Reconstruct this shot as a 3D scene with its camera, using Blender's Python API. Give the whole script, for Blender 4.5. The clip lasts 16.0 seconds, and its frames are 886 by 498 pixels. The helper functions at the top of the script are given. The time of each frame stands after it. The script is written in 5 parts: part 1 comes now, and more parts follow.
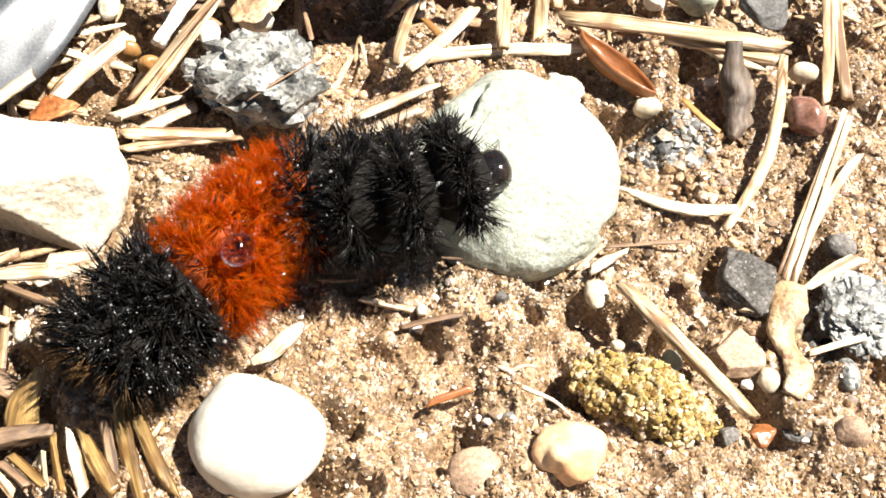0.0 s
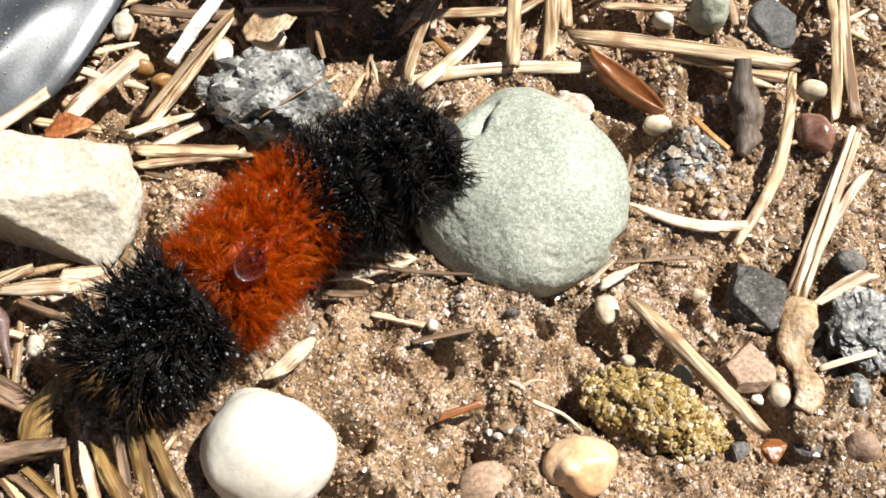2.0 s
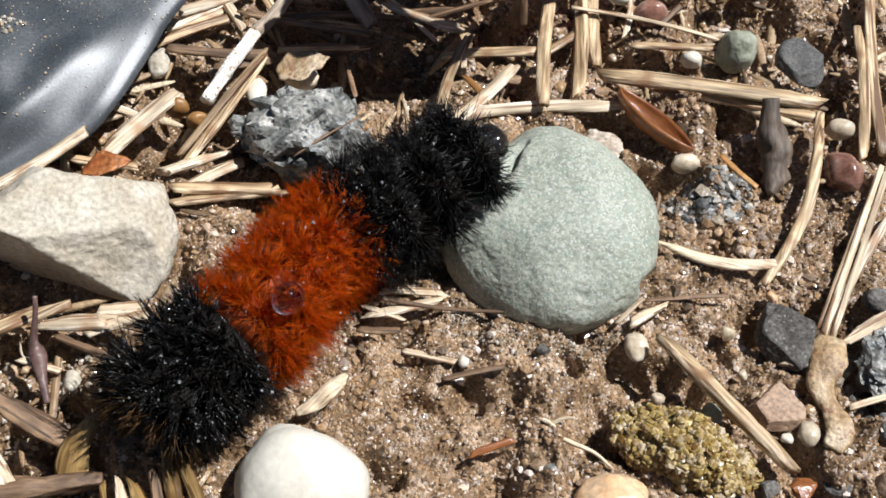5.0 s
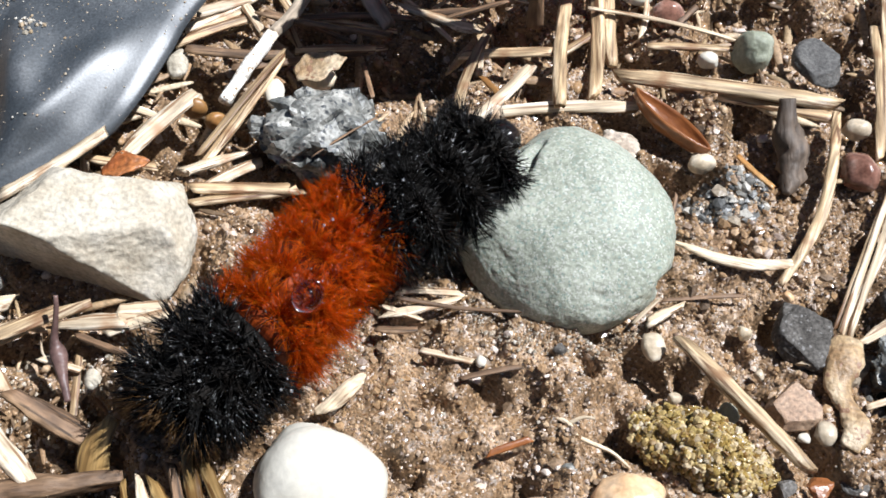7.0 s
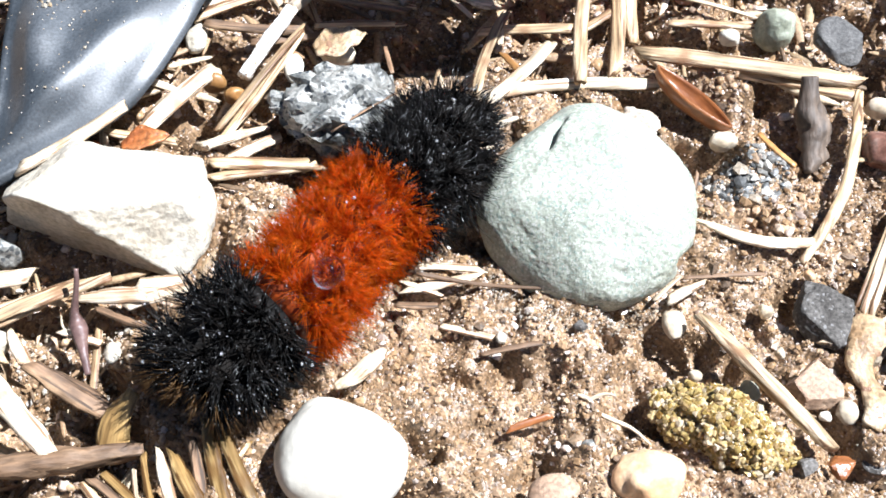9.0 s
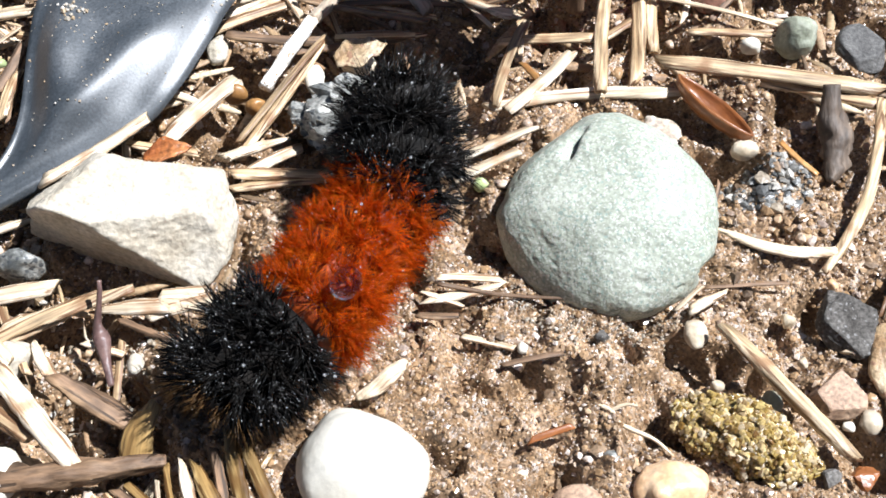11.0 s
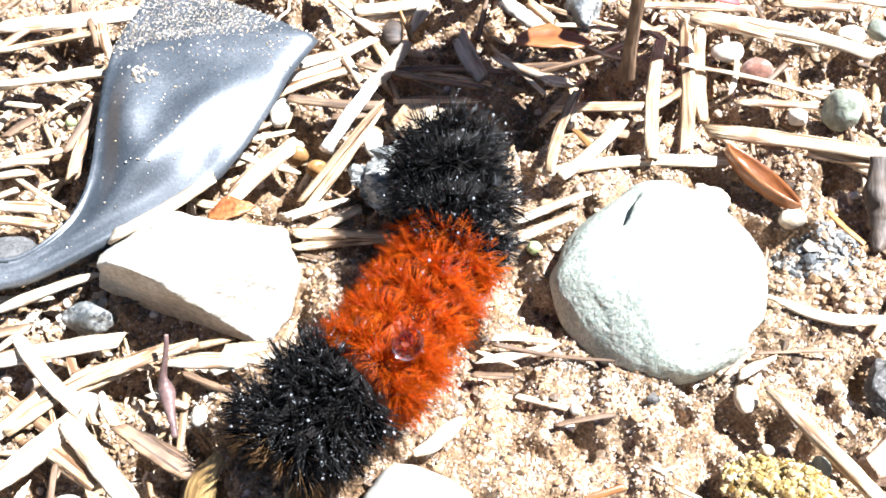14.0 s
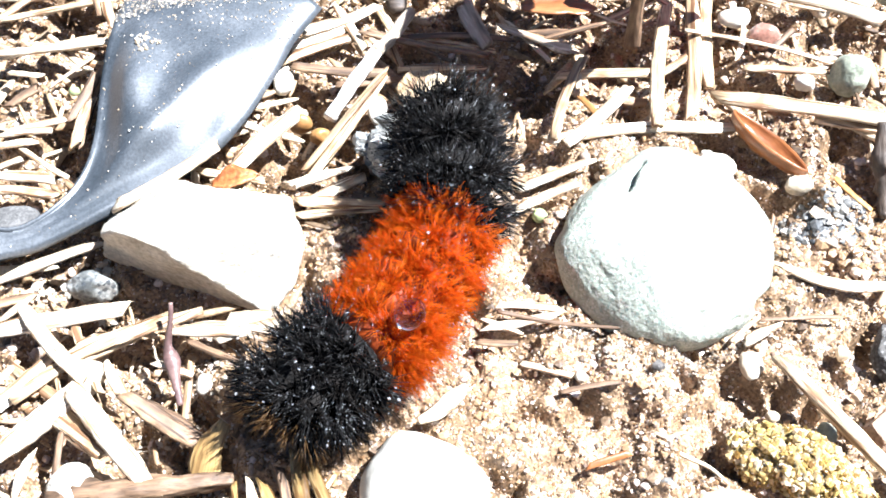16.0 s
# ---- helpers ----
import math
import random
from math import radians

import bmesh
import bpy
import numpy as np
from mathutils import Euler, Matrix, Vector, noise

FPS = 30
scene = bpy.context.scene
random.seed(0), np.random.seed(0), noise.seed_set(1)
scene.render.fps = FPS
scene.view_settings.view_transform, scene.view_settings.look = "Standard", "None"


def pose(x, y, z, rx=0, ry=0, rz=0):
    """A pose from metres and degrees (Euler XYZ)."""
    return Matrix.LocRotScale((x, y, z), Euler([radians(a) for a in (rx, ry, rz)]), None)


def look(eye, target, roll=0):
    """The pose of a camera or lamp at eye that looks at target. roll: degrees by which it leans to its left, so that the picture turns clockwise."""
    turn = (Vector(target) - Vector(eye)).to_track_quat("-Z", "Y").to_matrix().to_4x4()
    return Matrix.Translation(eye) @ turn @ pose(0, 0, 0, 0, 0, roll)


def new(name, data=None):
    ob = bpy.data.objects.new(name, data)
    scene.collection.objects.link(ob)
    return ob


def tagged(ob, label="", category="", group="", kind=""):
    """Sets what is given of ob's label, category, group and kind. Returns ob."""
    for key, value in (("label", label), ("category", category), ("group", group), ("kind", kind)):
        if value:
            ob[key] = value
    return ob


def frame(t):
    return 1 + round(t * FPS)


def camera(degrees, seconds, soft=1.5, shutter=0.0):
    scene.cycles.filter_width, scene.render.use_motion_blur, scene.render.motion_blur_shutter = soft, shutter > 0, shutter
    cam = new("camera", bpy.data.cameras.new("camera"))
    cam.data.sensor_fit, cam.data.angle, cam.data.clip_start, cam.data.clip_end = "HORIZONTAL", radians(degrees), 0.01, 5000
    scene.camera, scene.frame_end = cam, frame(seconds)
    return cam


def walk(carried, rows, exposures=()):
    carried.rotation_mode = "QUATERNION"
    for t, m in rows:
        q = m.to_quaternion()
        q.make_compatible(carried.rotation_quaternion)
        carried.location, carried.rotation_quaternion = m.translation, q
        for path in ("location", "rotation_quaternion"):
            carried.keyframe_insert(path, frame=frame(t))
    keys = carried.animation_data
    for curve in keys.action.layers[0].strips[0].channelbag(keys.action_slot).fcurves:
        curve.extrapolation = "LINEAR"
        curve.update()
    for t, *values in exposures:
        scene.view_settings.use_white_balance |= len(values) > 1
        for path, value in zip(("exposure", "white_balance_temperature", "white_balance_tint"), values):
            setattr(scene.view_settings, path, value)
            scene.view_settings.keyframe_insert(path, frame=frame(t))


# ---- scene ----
cam = camera(40.0, 16.0, soft=1.7)
PATH = [
    (0.0, look((0.00082, -0.05254, 0.07209), (0.00308, -0.00281, -0.00289), 1.93)),
    (0.5, look((0.00020, -0.05236, 0.07254), (0.00288, -0.00249, -0.00233), 2.37)),
    (1.0, look((0.00027, -0.05258, 0.07258), (0.00261, -0.00234, -0.00206), 2.07)),
    (1.5, look((0.00031, -0.05284, 0.07242), (0.00238, -0.00226, -0.00200), 1.82)),
    (2.0, look((0.00067, -0.05327, 0.07216), (0.00228, -0.00208, -0.00185), 1.27)),
    (2.5, look((0.00065, -0.05302, 0.07204), (0.00221, -0.00170, -0.00188), 1.11)),
    (3.0, look((0.00009, -0.05308, 0.07246), (0.00170, -0.00137, -0.00118), 1.42)),
    (3.5, look((-0.00000, -0.05333, 0.07262), (0.00107, -0.00109, -0.00065), 0.98)),
    (4.0, look((0.00007, -0.05334, 0.07293), (0.00065, -0.00094, -0.00024), 0.64)),
    (4.5, look((-0.00061, -0.05288, 0.07340), (0.00012, -0.00044, 0.00026), 0.95)),
    (5.0, look((-0.00000, -0.05329, 0.07335), (-0.00000, -0.00039, 0.00054), -0.00)),
    (7.5, look((-0.00044, -0.05358, 0.07373), (-0.00134, -0.00074, 0.00088), -0.73)),
    (8.0, look((-0.00027, -0.05371, 0.07335), (-0.00107, -0.00112, 0.00031), -0.68)),
    (8.5, look((-0.00044, -0.05375, 0.07328), (-0.00164, -0.00141, 0.00007), -0.92)),
    (9.0, look((-0.00138, -0.05379, 0.07320), (-0.00275, -0.00194, -0.00035), -0.81)),
    (11.5, look((-0.00139, -0.05352, 0.07350), (-0.00463, -0.00131, 0.00026), -2.74)),
    (12.0, look((-0.00113, -0.05356, 0.07367), (-0.00472, -0.00123, 0.00054), -3.26)),
    (12.5, look((0.00044, -0.05400, 0.07474), (-0.00398, -0.00024, 0.00270), -4.78)),
    (13.0, look((-0.00059, -0.05414, 0.07530), (-0.00579, 0.00039, 0.00389), -4.96)),
    (13.5, look((-0.00272, -0.05420, 0.07735), (-0.00719, 0.00266, 0.00773), -2.88)),
    (14.0, look((-0.00355, -0.05473, 0.07595), (-0.00841, 0.00055, 0.00509), -2.77)),
    (14.5, look((-0.00347, -0.05486, 0.07554), (-0.00949, -0.00178, 0.00311), -3.97)),
    (15.0, look((-0.00353, -0.05475, 0.07538), (-0.00909, -0.00163, 0.00294), -3.62)),
    (15.5, look((-0.00315, -0.05485, 0.07540), (-0.00866, -0.00124, 0.00332), -3.69)),
    (16.0, look((-0.00332, -0.05486, 0.07546), (-0.00871, -0.00120, 0.00341), -3.53)),
]
EXPOSURES = [(0.0, 1.69, 6810, 10), (1.5, 1.29, 6670, 10), (2.5, 0.61, 6410, 10), (3.5, 0.36, 6250, 10), (5.0, 0.46, 6070, 10), (7.5, 0.93, 5820, 10), (8.1, 1.34, 5750, 10),
             (9.0, 1.47, 5690, 10), (11.5, 1.03, 5840, 10), (12.5, 1.01, 5830, 10), (13.2, 1.41, 5740, 10), (14.0, 2.18, 5640, 10), (16.0, 2.33, 5590, 10)]
walk(cam, PATH, EXPOSURES)

# ---- world, sun ----
SUN_FROM = Vector((0.52, 0.10, 0.848)).normalized()
world = bpy.data.worlds.new("sky")
scene.world = world
world.use_nodes = True
wn = world.node_tree
sky = wn.nodes.new("ShaderNodeTexSky")
sky.sky_type, sky.sun_disc = "NISHITA", False
sky.sun_elevation = math.asin(SUN_FROM.z)
sky.sun_rotation = math.atan2(SUN_FROM.x, SUN_FROM.y)
wn.links.new(sky.outputs[0], wn.nodes["Background"].inputs[0])
wn.nodes["Background"].inputs[1].default_value = 0.021
sun = new("sun", bpy.data.lights.new("sun", "SUN"))
sun.data.energy, sun.data.angle, sun.data.color = 5.0, radians(0.6), (1.0, 0.98, 0.945)
sun.matrix_world = look(SUN_FROM, (0, 0, 0))

MM = 0.001


# ---- materials ----
def material(name, colors, scale=400, fine=3000, rough=0.7, bump=0.3, stretch=(1, 1, 1), vary=0.25, mottle=0.35,
             specular=0.5, translucent=0.0, speckle=(), island=False, streak=None):
    """Two scales of noise over a colour ramp, with relief; scales are in 1/m. island: the ramp by mesh island (True) or by object ("object")."""
    m = bpy.data.materials.new(name)
    m.use_nodes = True
    n, l = m.node_tree.nodes, m.node_tree.links
    b = n["Principled BSDF"]
    b.inputs["Roughness"].default_value = rough
    b.inputs["Specular IOR Level"].default_value = specular
    tc, mp = n.new("ShaderNodeTexCoord"), n.new("ShaderNodeMapping")
    mp.inputs["Scale"].default_value = stretch
    l.new(tc.outputs["Object"], mp.inputs["Vector"])
    big, small = n.new("ShaderNodeTexNoise"), n.new("ShaderNodeTexNoise")
    big.inputs["Scale"].default_value, big.inputs["Detail"].default_value = scale, 4
    small.inputs["Scale"].default_value, small.inputs["Detail"].default_value = fine, 5
    for t in (big, small):
        l.new(mp.outputs[0], t.inputs["Vector"])
    ramp = n.new("ShaderNodeValToRGB")
    els = ramp.color_ramp.elements
    while len(els) < len(colors):
        els.new(0.5)
    for k, c in enumerate(colors):
        els[k].position = 0.28 + 0.44 * k / max(1, len(colors) - 1)
        els[k].color = (*c, 1)
    info = n.new("ShaderNodeNewGeometry" if island is True else "ShaderNodeObjectInfo")
    rnd = info.outputs["Random Per Island" if island is True else "Random"]
    if island:
        for k in range(len(colors)):
            els[k].position = k / max(1, len(colors) - 1)
        l.new(rnd, ramp.inputs[0])
    else:
        l.new(big.outputs[0], ramp.inputs[0])
    val = n.new("ShaderNodeMapRange")
    val.inputs["To Min"].default_value, val.inputs["To Max"].default_value = 1 - vary, 1 + vary
    l.new(rnd, val.inputs[0])
    mot = n.new("ShaderNodeMapRange")
    mot.inputs["From Min"].default_value, mot.inputs["From Max"].default_value = 0.3, 0.7
    mot.inputs["To Min"].default_value, mot.inputs["To Max"].default_value = 1 - mottle, 1 + mottle
    l.new(small.outputs[0], mot.inputs[0])
    mul = n.new("ShaderNodeMath")
    mul.operation = "MULTIPLY"
    l.new(val.outputs[0], mul.inputs[0]), l.new(mot.outputs[0], mul.inputs[1])
    hsv = n.new("ShaderNodeHueSaturation")
    l.new(ramp.outputs[0], hsv.inputs["Color"]), l.new(mul.outputs[0], hsv.inputs["Value"])
    out = hsv.outputs[0]
    if streak:
        lines, cut, tint = n.new("ShaderNodeTexNoise"), n.new("ShaderNodeMapRange"), n.new("ShaderNodeMix")
        fibre = n.new("ShaderNodeMapping")
        fibre.inputs["Scale"].default_value = (0.035, 1, 1)
        lines.inputs["Scale"].default_value, lines.inputs["Detail"].default_value = streak[1], 3
        cut.inputs["From Min"].default_value, cut.inputs["From Max"].default_value = streak[2], streak[2] + 0.09
        tint.data_type = "RGBA"
        l.new(tc.outputs["Object"], fibre.inputs[0]), l.new(fibre.outputs[0], lines.inputs["Vector"])
        l.new(lines.outputs[0], cut.inputs[0]), l.new(cut.outputs[0], tint.inputs[0])
        l.new(out, tint.inputs[6])
        tint.inputs[7].default_value = (*streak[0], 1)
        out = tint.outputs[2]
        spots, spot_cut, spot_mix = n.new("ShaderNodeTexNoise"), n.new("ShaderNodeMapRange"), n.new("ShaderNodeMix")
        spots.inputs["Scale"].default_value, spots.inputs["Detail"].default_value = 420, 6
        spot_cut.inputs["From Min"].default_value, spot_cut.inputs["From Max"].default_value = 0.56, 0.72
        spot_cut.inputs["To Max"].default_value = 0.75
        spot_mix.data_type = "RGBA"
        l.new(tc.outputs["Object"], spots.inputs["Vector"]), l.new(spots.outputs[0], spot_cut.inputs[0])
        l.new(spot_cut.outputs[0], spot_mix.inputs[0]), l.new(out, spot_mix.inputs[6])
        spot_mix.inputs[7].default_value = (*[1.7 * q for q in streak[0]], 1)
        out = spot_mix.outputs[2]
    for flecks in speckle:
        vor, thr, mix = n.new("ShaderNodeTexVoronoi"), n.new("ShaderNodeMath"), n.new("ShaderNodeMix")
        vor.inputs["Scale"].default_value = flecks[1]
        thr.operation, thr.inputs[1].default_value = "LESS_THAN", flecks[2]
        mix.data_type = "RGBA"
        sep = n.new("ShaderNodeSeparateColor")
        l.new(mp.outputs[0], vor.inputs["Vector"]), l.new(vor.outputs["Color"], sep.inputs[0])
        l.new(sep.outputs[0], thr.inputs[0]), l.new(thr.outputs[0], mix.inputs[0])
        l.new(out, mix.inputs[6])
        mix.inputs[7].default_value = (*flecks[0], 1)
        out = mix.outputs[2]
    l.new(out, b.inputs["Base Color"])
    bp = n.new("ShaderNodeBump")
    bp.inputs["Strength"].default_value, bp.inputs["Distance"].default_value = bump, 0.4 / fine
    l.new(small.outputs[0], bp.inputs["Height"]), l.new(bp.outputs[0], b.inputs["Normal"])
    if translucent:
        tr, mx = n.new("ShaderNodeBsdfTranslucent"), n.new("ShaderNodeMixShader")
        mx.inputs[0].default_value = translucent
        l.new(out, tr.inputs[0])
        l.new(b.outputs[0], mx.inputs[1]), l.new(tr.outputs[0], mx.inputs[2])
        l.new(mx.outputs[0], n["Material Output"].inputs[0])
    return m


SOIL = material("damp_soil", [(0.080, 0.047, 0.024), (0.205, 0.130, 0.071), (0.385, 0.262, 0.160)], 260, 3600, 0.33, 1.0, mottle=0.7, vary=0)
CRUMB = material("soil_crumb", [(0.07, 0.042, 0.022), (0.15, 0.095, 0.053), (0.25, 0.17, 0.10)], 700, 4000, 0.6, 0.8, mottle=0.5, island=True)
SAND = material("sand_grains", [(0.171, 0.091, 0.043), (0.275, 0.170, 0.086), (0.399, 0.252, 0.129), (0.323, 0.213, 0.129), (0.475, 0.339, 0.210), (0.257, 0.157, 0.077), (0.361, 0.235, 0.129), (0.627, 0.531, 0.455), (0.133, 0.087, 0.060), (0.494, 0.383, 0.284)],
                900, 5000, 0.16, 0.2, island=True, mottle=0.25, specular=0.7)
STRAW = material("dry_straw", [(0.27, 0.165, 0.08), (0.45, 0.32, 0.18), (0.60, 0.485, 0.33)], 900, 3600, 0.5, 1.0, stretch=(0.06, 1, 1), mottle=0.55, streak=((0.13, 0.065, 0.028), 2600, 0.53))
WETSTRAW = material("wet_golden_straw", [(0.14, 0.075, 0.025), (0.29, 0.18, 0.065), (0.46, 0.33, 0.15)], 700, 3000, 0.3, 1.0, stretch=(0.1, 1, 1), mottle=0.5, translucent=0.2, streak=((0.10, 0.05, 0.015), 2400, 0.52))
PALE = material("bleached_wood", [(0.38, 0.27, 0.155), (0.58, 0.465, 0.32), (0.71, 0.62, 0.49)], 900, 3600, 0.6, 1.0, stretch=(0.06, 1, 1), mottle=0.45, streak=((0.20, 0.11, 0.052), 2600, 0.57))
BARK = material("brown_bark", [(0.090, 0.050, 0.027), (0.198, 0.117, 0.063), (0.306, 0.198, 0.108)], 500, 2600, 0.65, 1.0, stretch=(0.2, 1, 1), mottle=0.45, streak=((0.05, 0.028, 0.014), 2600, 0.55))
GREEN = material("grey_green_stone", [(0.240, 0.260, 0.200), (0.308, 0.323, 0.256), (0.360, 0.367, 0.300)], 190, 2600, 0.6, 0.7, mottle=0.26, vary=0.05,
                 speckle=(((0.41, 0.415, 0.355), 7500, 0.14), ((0.23, 0.28, 0.235), 6500, 0.10), ((0.47, 0.465, 0.41), 9000, 0.06)))
WHITE = material("cream_pebble", [(0.52, 0.455, 0.35), (0.63, 0.585, 0.49), (0.69, 0.655, 0.575)], 150, 1500, 0.4, 0.2, mottle=0.08, vary=0.03)
LIGHT = material("pale_rock", [(0.38, 0.315, 0.225), (0.46, 0.405, 0.315), (0.55, 0.50, 0.42)], 300, 2600, 0.75, 0.7, mottle=0.28, vary=0.05)
SPECK = material("blue_grey_rock", [(0.04, 0.041, 0.038), (0.13, 0.13, 0.118), (0.25, 0.243, 0.218), (0.42, 0.40, 0.355)], 520, 3000, 0.38, 0.9, mottle=0.5, vary=0.05,
                 speckle=(((0.06, 0.063, 0.064), 3600, 0.12),))
BLACK = material("charcoal_stone", [(0.068, 0.061, 0.054), (0.113, 0.103, 0.092), (0.189, 0.173, 0.155)], 700, 4000, 0.85, 1.0, mottle=0.5, specular=0.1, speckle=(((0.20, 0.19, 0.18), 7000, 0.05),))
ASH = material("ash_grey_stone", [(0.055, 0.051, 0.047), (0.085, 0.08, 0.074), (0.13, 0.122, 0.112)], 700, 4000, 0.75, 0.9, mottle=0.45)
GRIT = material("sage_stone", [(0.19, 0.20, 0.14), (0.29, 0.30, 0.225), (0.40, 0.395, 0.32)], 400, 3000, 0.6, 0.6, mottle=0.2)
PLUM = material("plum_pebble", [(0.10, 0.04, 0.025), (0.24, 0.12, 0.085), (0.50, 0.39, 0.32)], 420, 2500, 0.16, 0.3, mottle=0.35)
OCHRE = material("orange_white_pebble", [(0.48, 0.22, 0.09), (0.62, 0.40, 0.22), (0.72, 0.60, 0.45)], 260, 2500, 0.35, 0.3, mottle=0.2, vary=0.1)
TAUPE = material("taupe_stone", [(0.21, 0.13, 0.08), (0.30, 0.195, 0.125), (0.38, 0.27, 0.18)], 500, 3500, 0.65, 0.7, mottle=0.4)
CHIP = material("pinkish_chip", [(0.22, 0.16, 0.11), (0.40, 0.325, 0.25), (0.56, 0.49, 0.41)], 500, 2600, 0.6, 0.8, mottle=0.45)
TANPEB = material("tan_pebble", [(0.42, 0.32, 0.20), (0.56, 0.46, 0.33), (0.64, 0.58, 0.48)], 500, 3000, 0.4, 0.3, mottle=0.2)
AMBER = material("amber_seed", [(0.225, 0.094, 0.028), (0.315, 0.158, 0.049), (0.375, 0.216, 0.084)], 500, 3000, 0.4, 0.3, mottle=0.2)
YELLOW = material("yellow_grains", [(0.234, 0.126, 0.030), (0.448, 0.303, 0.084), (0.585, 0.439, 0.167), (0.273, 0.167, 0.044), (0.722, 0.616, 0.453), (0.371, 0.252, 0.069), (0.643, 0.503, 0.256), (0.176, 0.093, 0.030)], 900, 4000, 0.2, 0.3, island=True, mottle=0.3, translucent=0.3, specular=0.6)
YELLOW_GRAIN = material("yellow_grain", [(0.234, 0.126, 0.030), (0.448, 0.303, 0.084), (0.585, 0.439, 0.167), (0.273, 0.167, 0.044), (0.722, 0.616, 0.453), (0.371, 0.252, 0.069), (0.643, 0.503, 0.256), (0.176, 0.093, 0.030)], 900, 4000, 0.2, 0.3, island="object", mottle=0.3, translucent=0.3, specular=0.6)
SLATE = material("slate_gravel", [(0.028, 0.028, 0.027), (0.095, 0.094, 0.09), (0.20, 0.195, 0.18), (0.05, 0.05, 0.048), (0.40, 0.37, 0.32), (0.04, 0.041, 0.04), (0.30, 0.24, 0.17)], 900, 4000, 0.35, 0.5, island=True, mottle=0.35)
STRIP = material("dark_glossy_strip", [(0.022, 0.026, 0.029), (0.04, 0.045, 0.050), (0.075, 0.079, 0.083)], 220, 5000, 0.45, 0.12, mottle=0.4, specular=1.0)
HUSK = material("chestnut_husk", [(0.13, 0.042, 0.012), (0.21, 0.075, 0.022), (0.29, 0.12, 0.045)], 400, 3000, 0.35, 0.4, stretch=(0.3, 1, 1), mottle=0.2)
POD = material("dark_pod", [(0.03, 0.02, 0.013), (0.085, 0.06, 0.042), (0.19, 0.14, 0.10)], 700, 2500, 0.65, 1.0, stretch=(0.2, 1, 1), mottle=0.4)
PURPLE = material("purple_stem", [(0.094, 0.052, 0.046), (0.173, 0.101, 0.086), (0.274, 0.182, 0.145)], 600, 3000, 0.45, 0.4, mottle=0.2)
MOSS = material("green_seed", [(0.27, 0.33, 0.13), (0.39, 0.45, 0.21), (0.50, 0.54, 0.32)], 600, 3000, 0.4, 0.2, mottle=0.2)
CHALK = material("chalky_wood", [(0.60, 0.55, 0.47), (0.74, 0.70, 0.63), (0.80, 0.77, 0.72)], 500, 2600, 0.8, 1.0, mottle=0.4, speckle=(((0.36, 0.27, 0.18), 5000, 0.07),), streak=((0.42, 0.33, 0.24), 2200, 0.6))
GREYWOOD = material("grey_wood", [(0.22, 0.165, 0.115), (0.36, 0.29, 0.215), (0.50, 0.425, 0.335)], 500, 2600, 0.8, 0.9, mottle=0.45, stretch=(0.15, 1, 1), specular=0.2)
FLAKE = material("tan_flake", [(0.24, 0.135, 0.06), (0.41, 0.28, 0.15), (0.58, 0.46, 0.31)], 450, 2600, 0.5, 1.0, mottle=0.4, speckle=(((0.25, 0.14, 0.08), 3200, 0.05),))
PETAL = material("red_leaf", [(0.45, 0.05, 0.05), (0.60, 0.10, 0.10), (0.70, 0.2, 0.18)], 300, 2500, 0.5, 0.3, mottle=0.15, translucent=0.3)
QUARTZ = material("quartz", [(0.40, 0.33, 0.235), (0.56, 0.50, 0.405), (0.42, 0.30, 0.17), (0.62, 0.58, 0.51), (0.33, 0.235, 0.14)], 900, 5000, 0.1, 0.1, island=True, mottle=0.15, specular=0.8, translucent=0.25)
CHAFF = material("chaff", [(0.12, 0.07, 0.035), (0.40, 0.28, 0.15), (0.24, 0.14, 0.07), (0.52, 0.42, 0.28), (0.33, 0.22, 0.12)], 900, 3600, 0.6, 0.7, island=True, mottle=0.35)
LEAF = material("red_brown_leaf", [(0.16, 0.042, 0.012), (0.27, 0.085, 0.022), (0.38, 0.15, 0.05)], 500, 2600, 0.45, 0.8, mottle=0.5)
BLACK_HAIR = material("black_bristle", [(0.003, 0.003, 0.003), (0.006, 0.0055, 0.005), (0.015, 0.012, 0.010)], 600, 6000, 0.24, 0.0, mottle=0.2, specular=0.22)
GOLD_HAIR = material("brown_bristle", [(0.16, 0.075, 0.02), (0.26, 0.14, 0.05), (0.36, 0.21, 0.09)], 600, 6000, 0.3, 0.0, mottle=0.2, translucent=0.5)
RUST_HAIR = material("rust_bristle", [(0.412, 0.056, 0.001), (0.659, 0.139, 0.003), (0.865, 0.288, 0.010)], 600, 6000, 0.25, 0.0, mottle=0.2, translucent=0.78, vary=0.1, specular=0.3)
SKIN = material("dark_skin", [(0.004, 0.004, 0.004), (0.008, 0.007, 0.006), (0.015, 0.012, 0.010)], 700, 3500, 0.8, 0.4, specular=0.1)
HEAD = material("glossy_black_head", [(0.004, 0.004, 0.004), (0.007, 0.006, 0.006), (0.02, 0.012, 0.008)], 500, 3000, 0.12, 0.1, specular=0.6)
RUST_SKIN = material("rust_skin", [(0.12, 0.015, 0.001), (0.18, 0.026, 0.001), (0.26, 0.042, 0.0015)], 700, 3500, 0.5, 0.4)
WATER = bpy.data.materials.new("water")
WATER.use_nodes = True
_w = WATER.node_tree.nodes["Principled BSDF"]
_w.inputs["Transmission Weight"].default_value, _w.inputs["Roughness"].default_value, _w.inputs["IOR"].default_value = 1.0, 0.04, 1.33

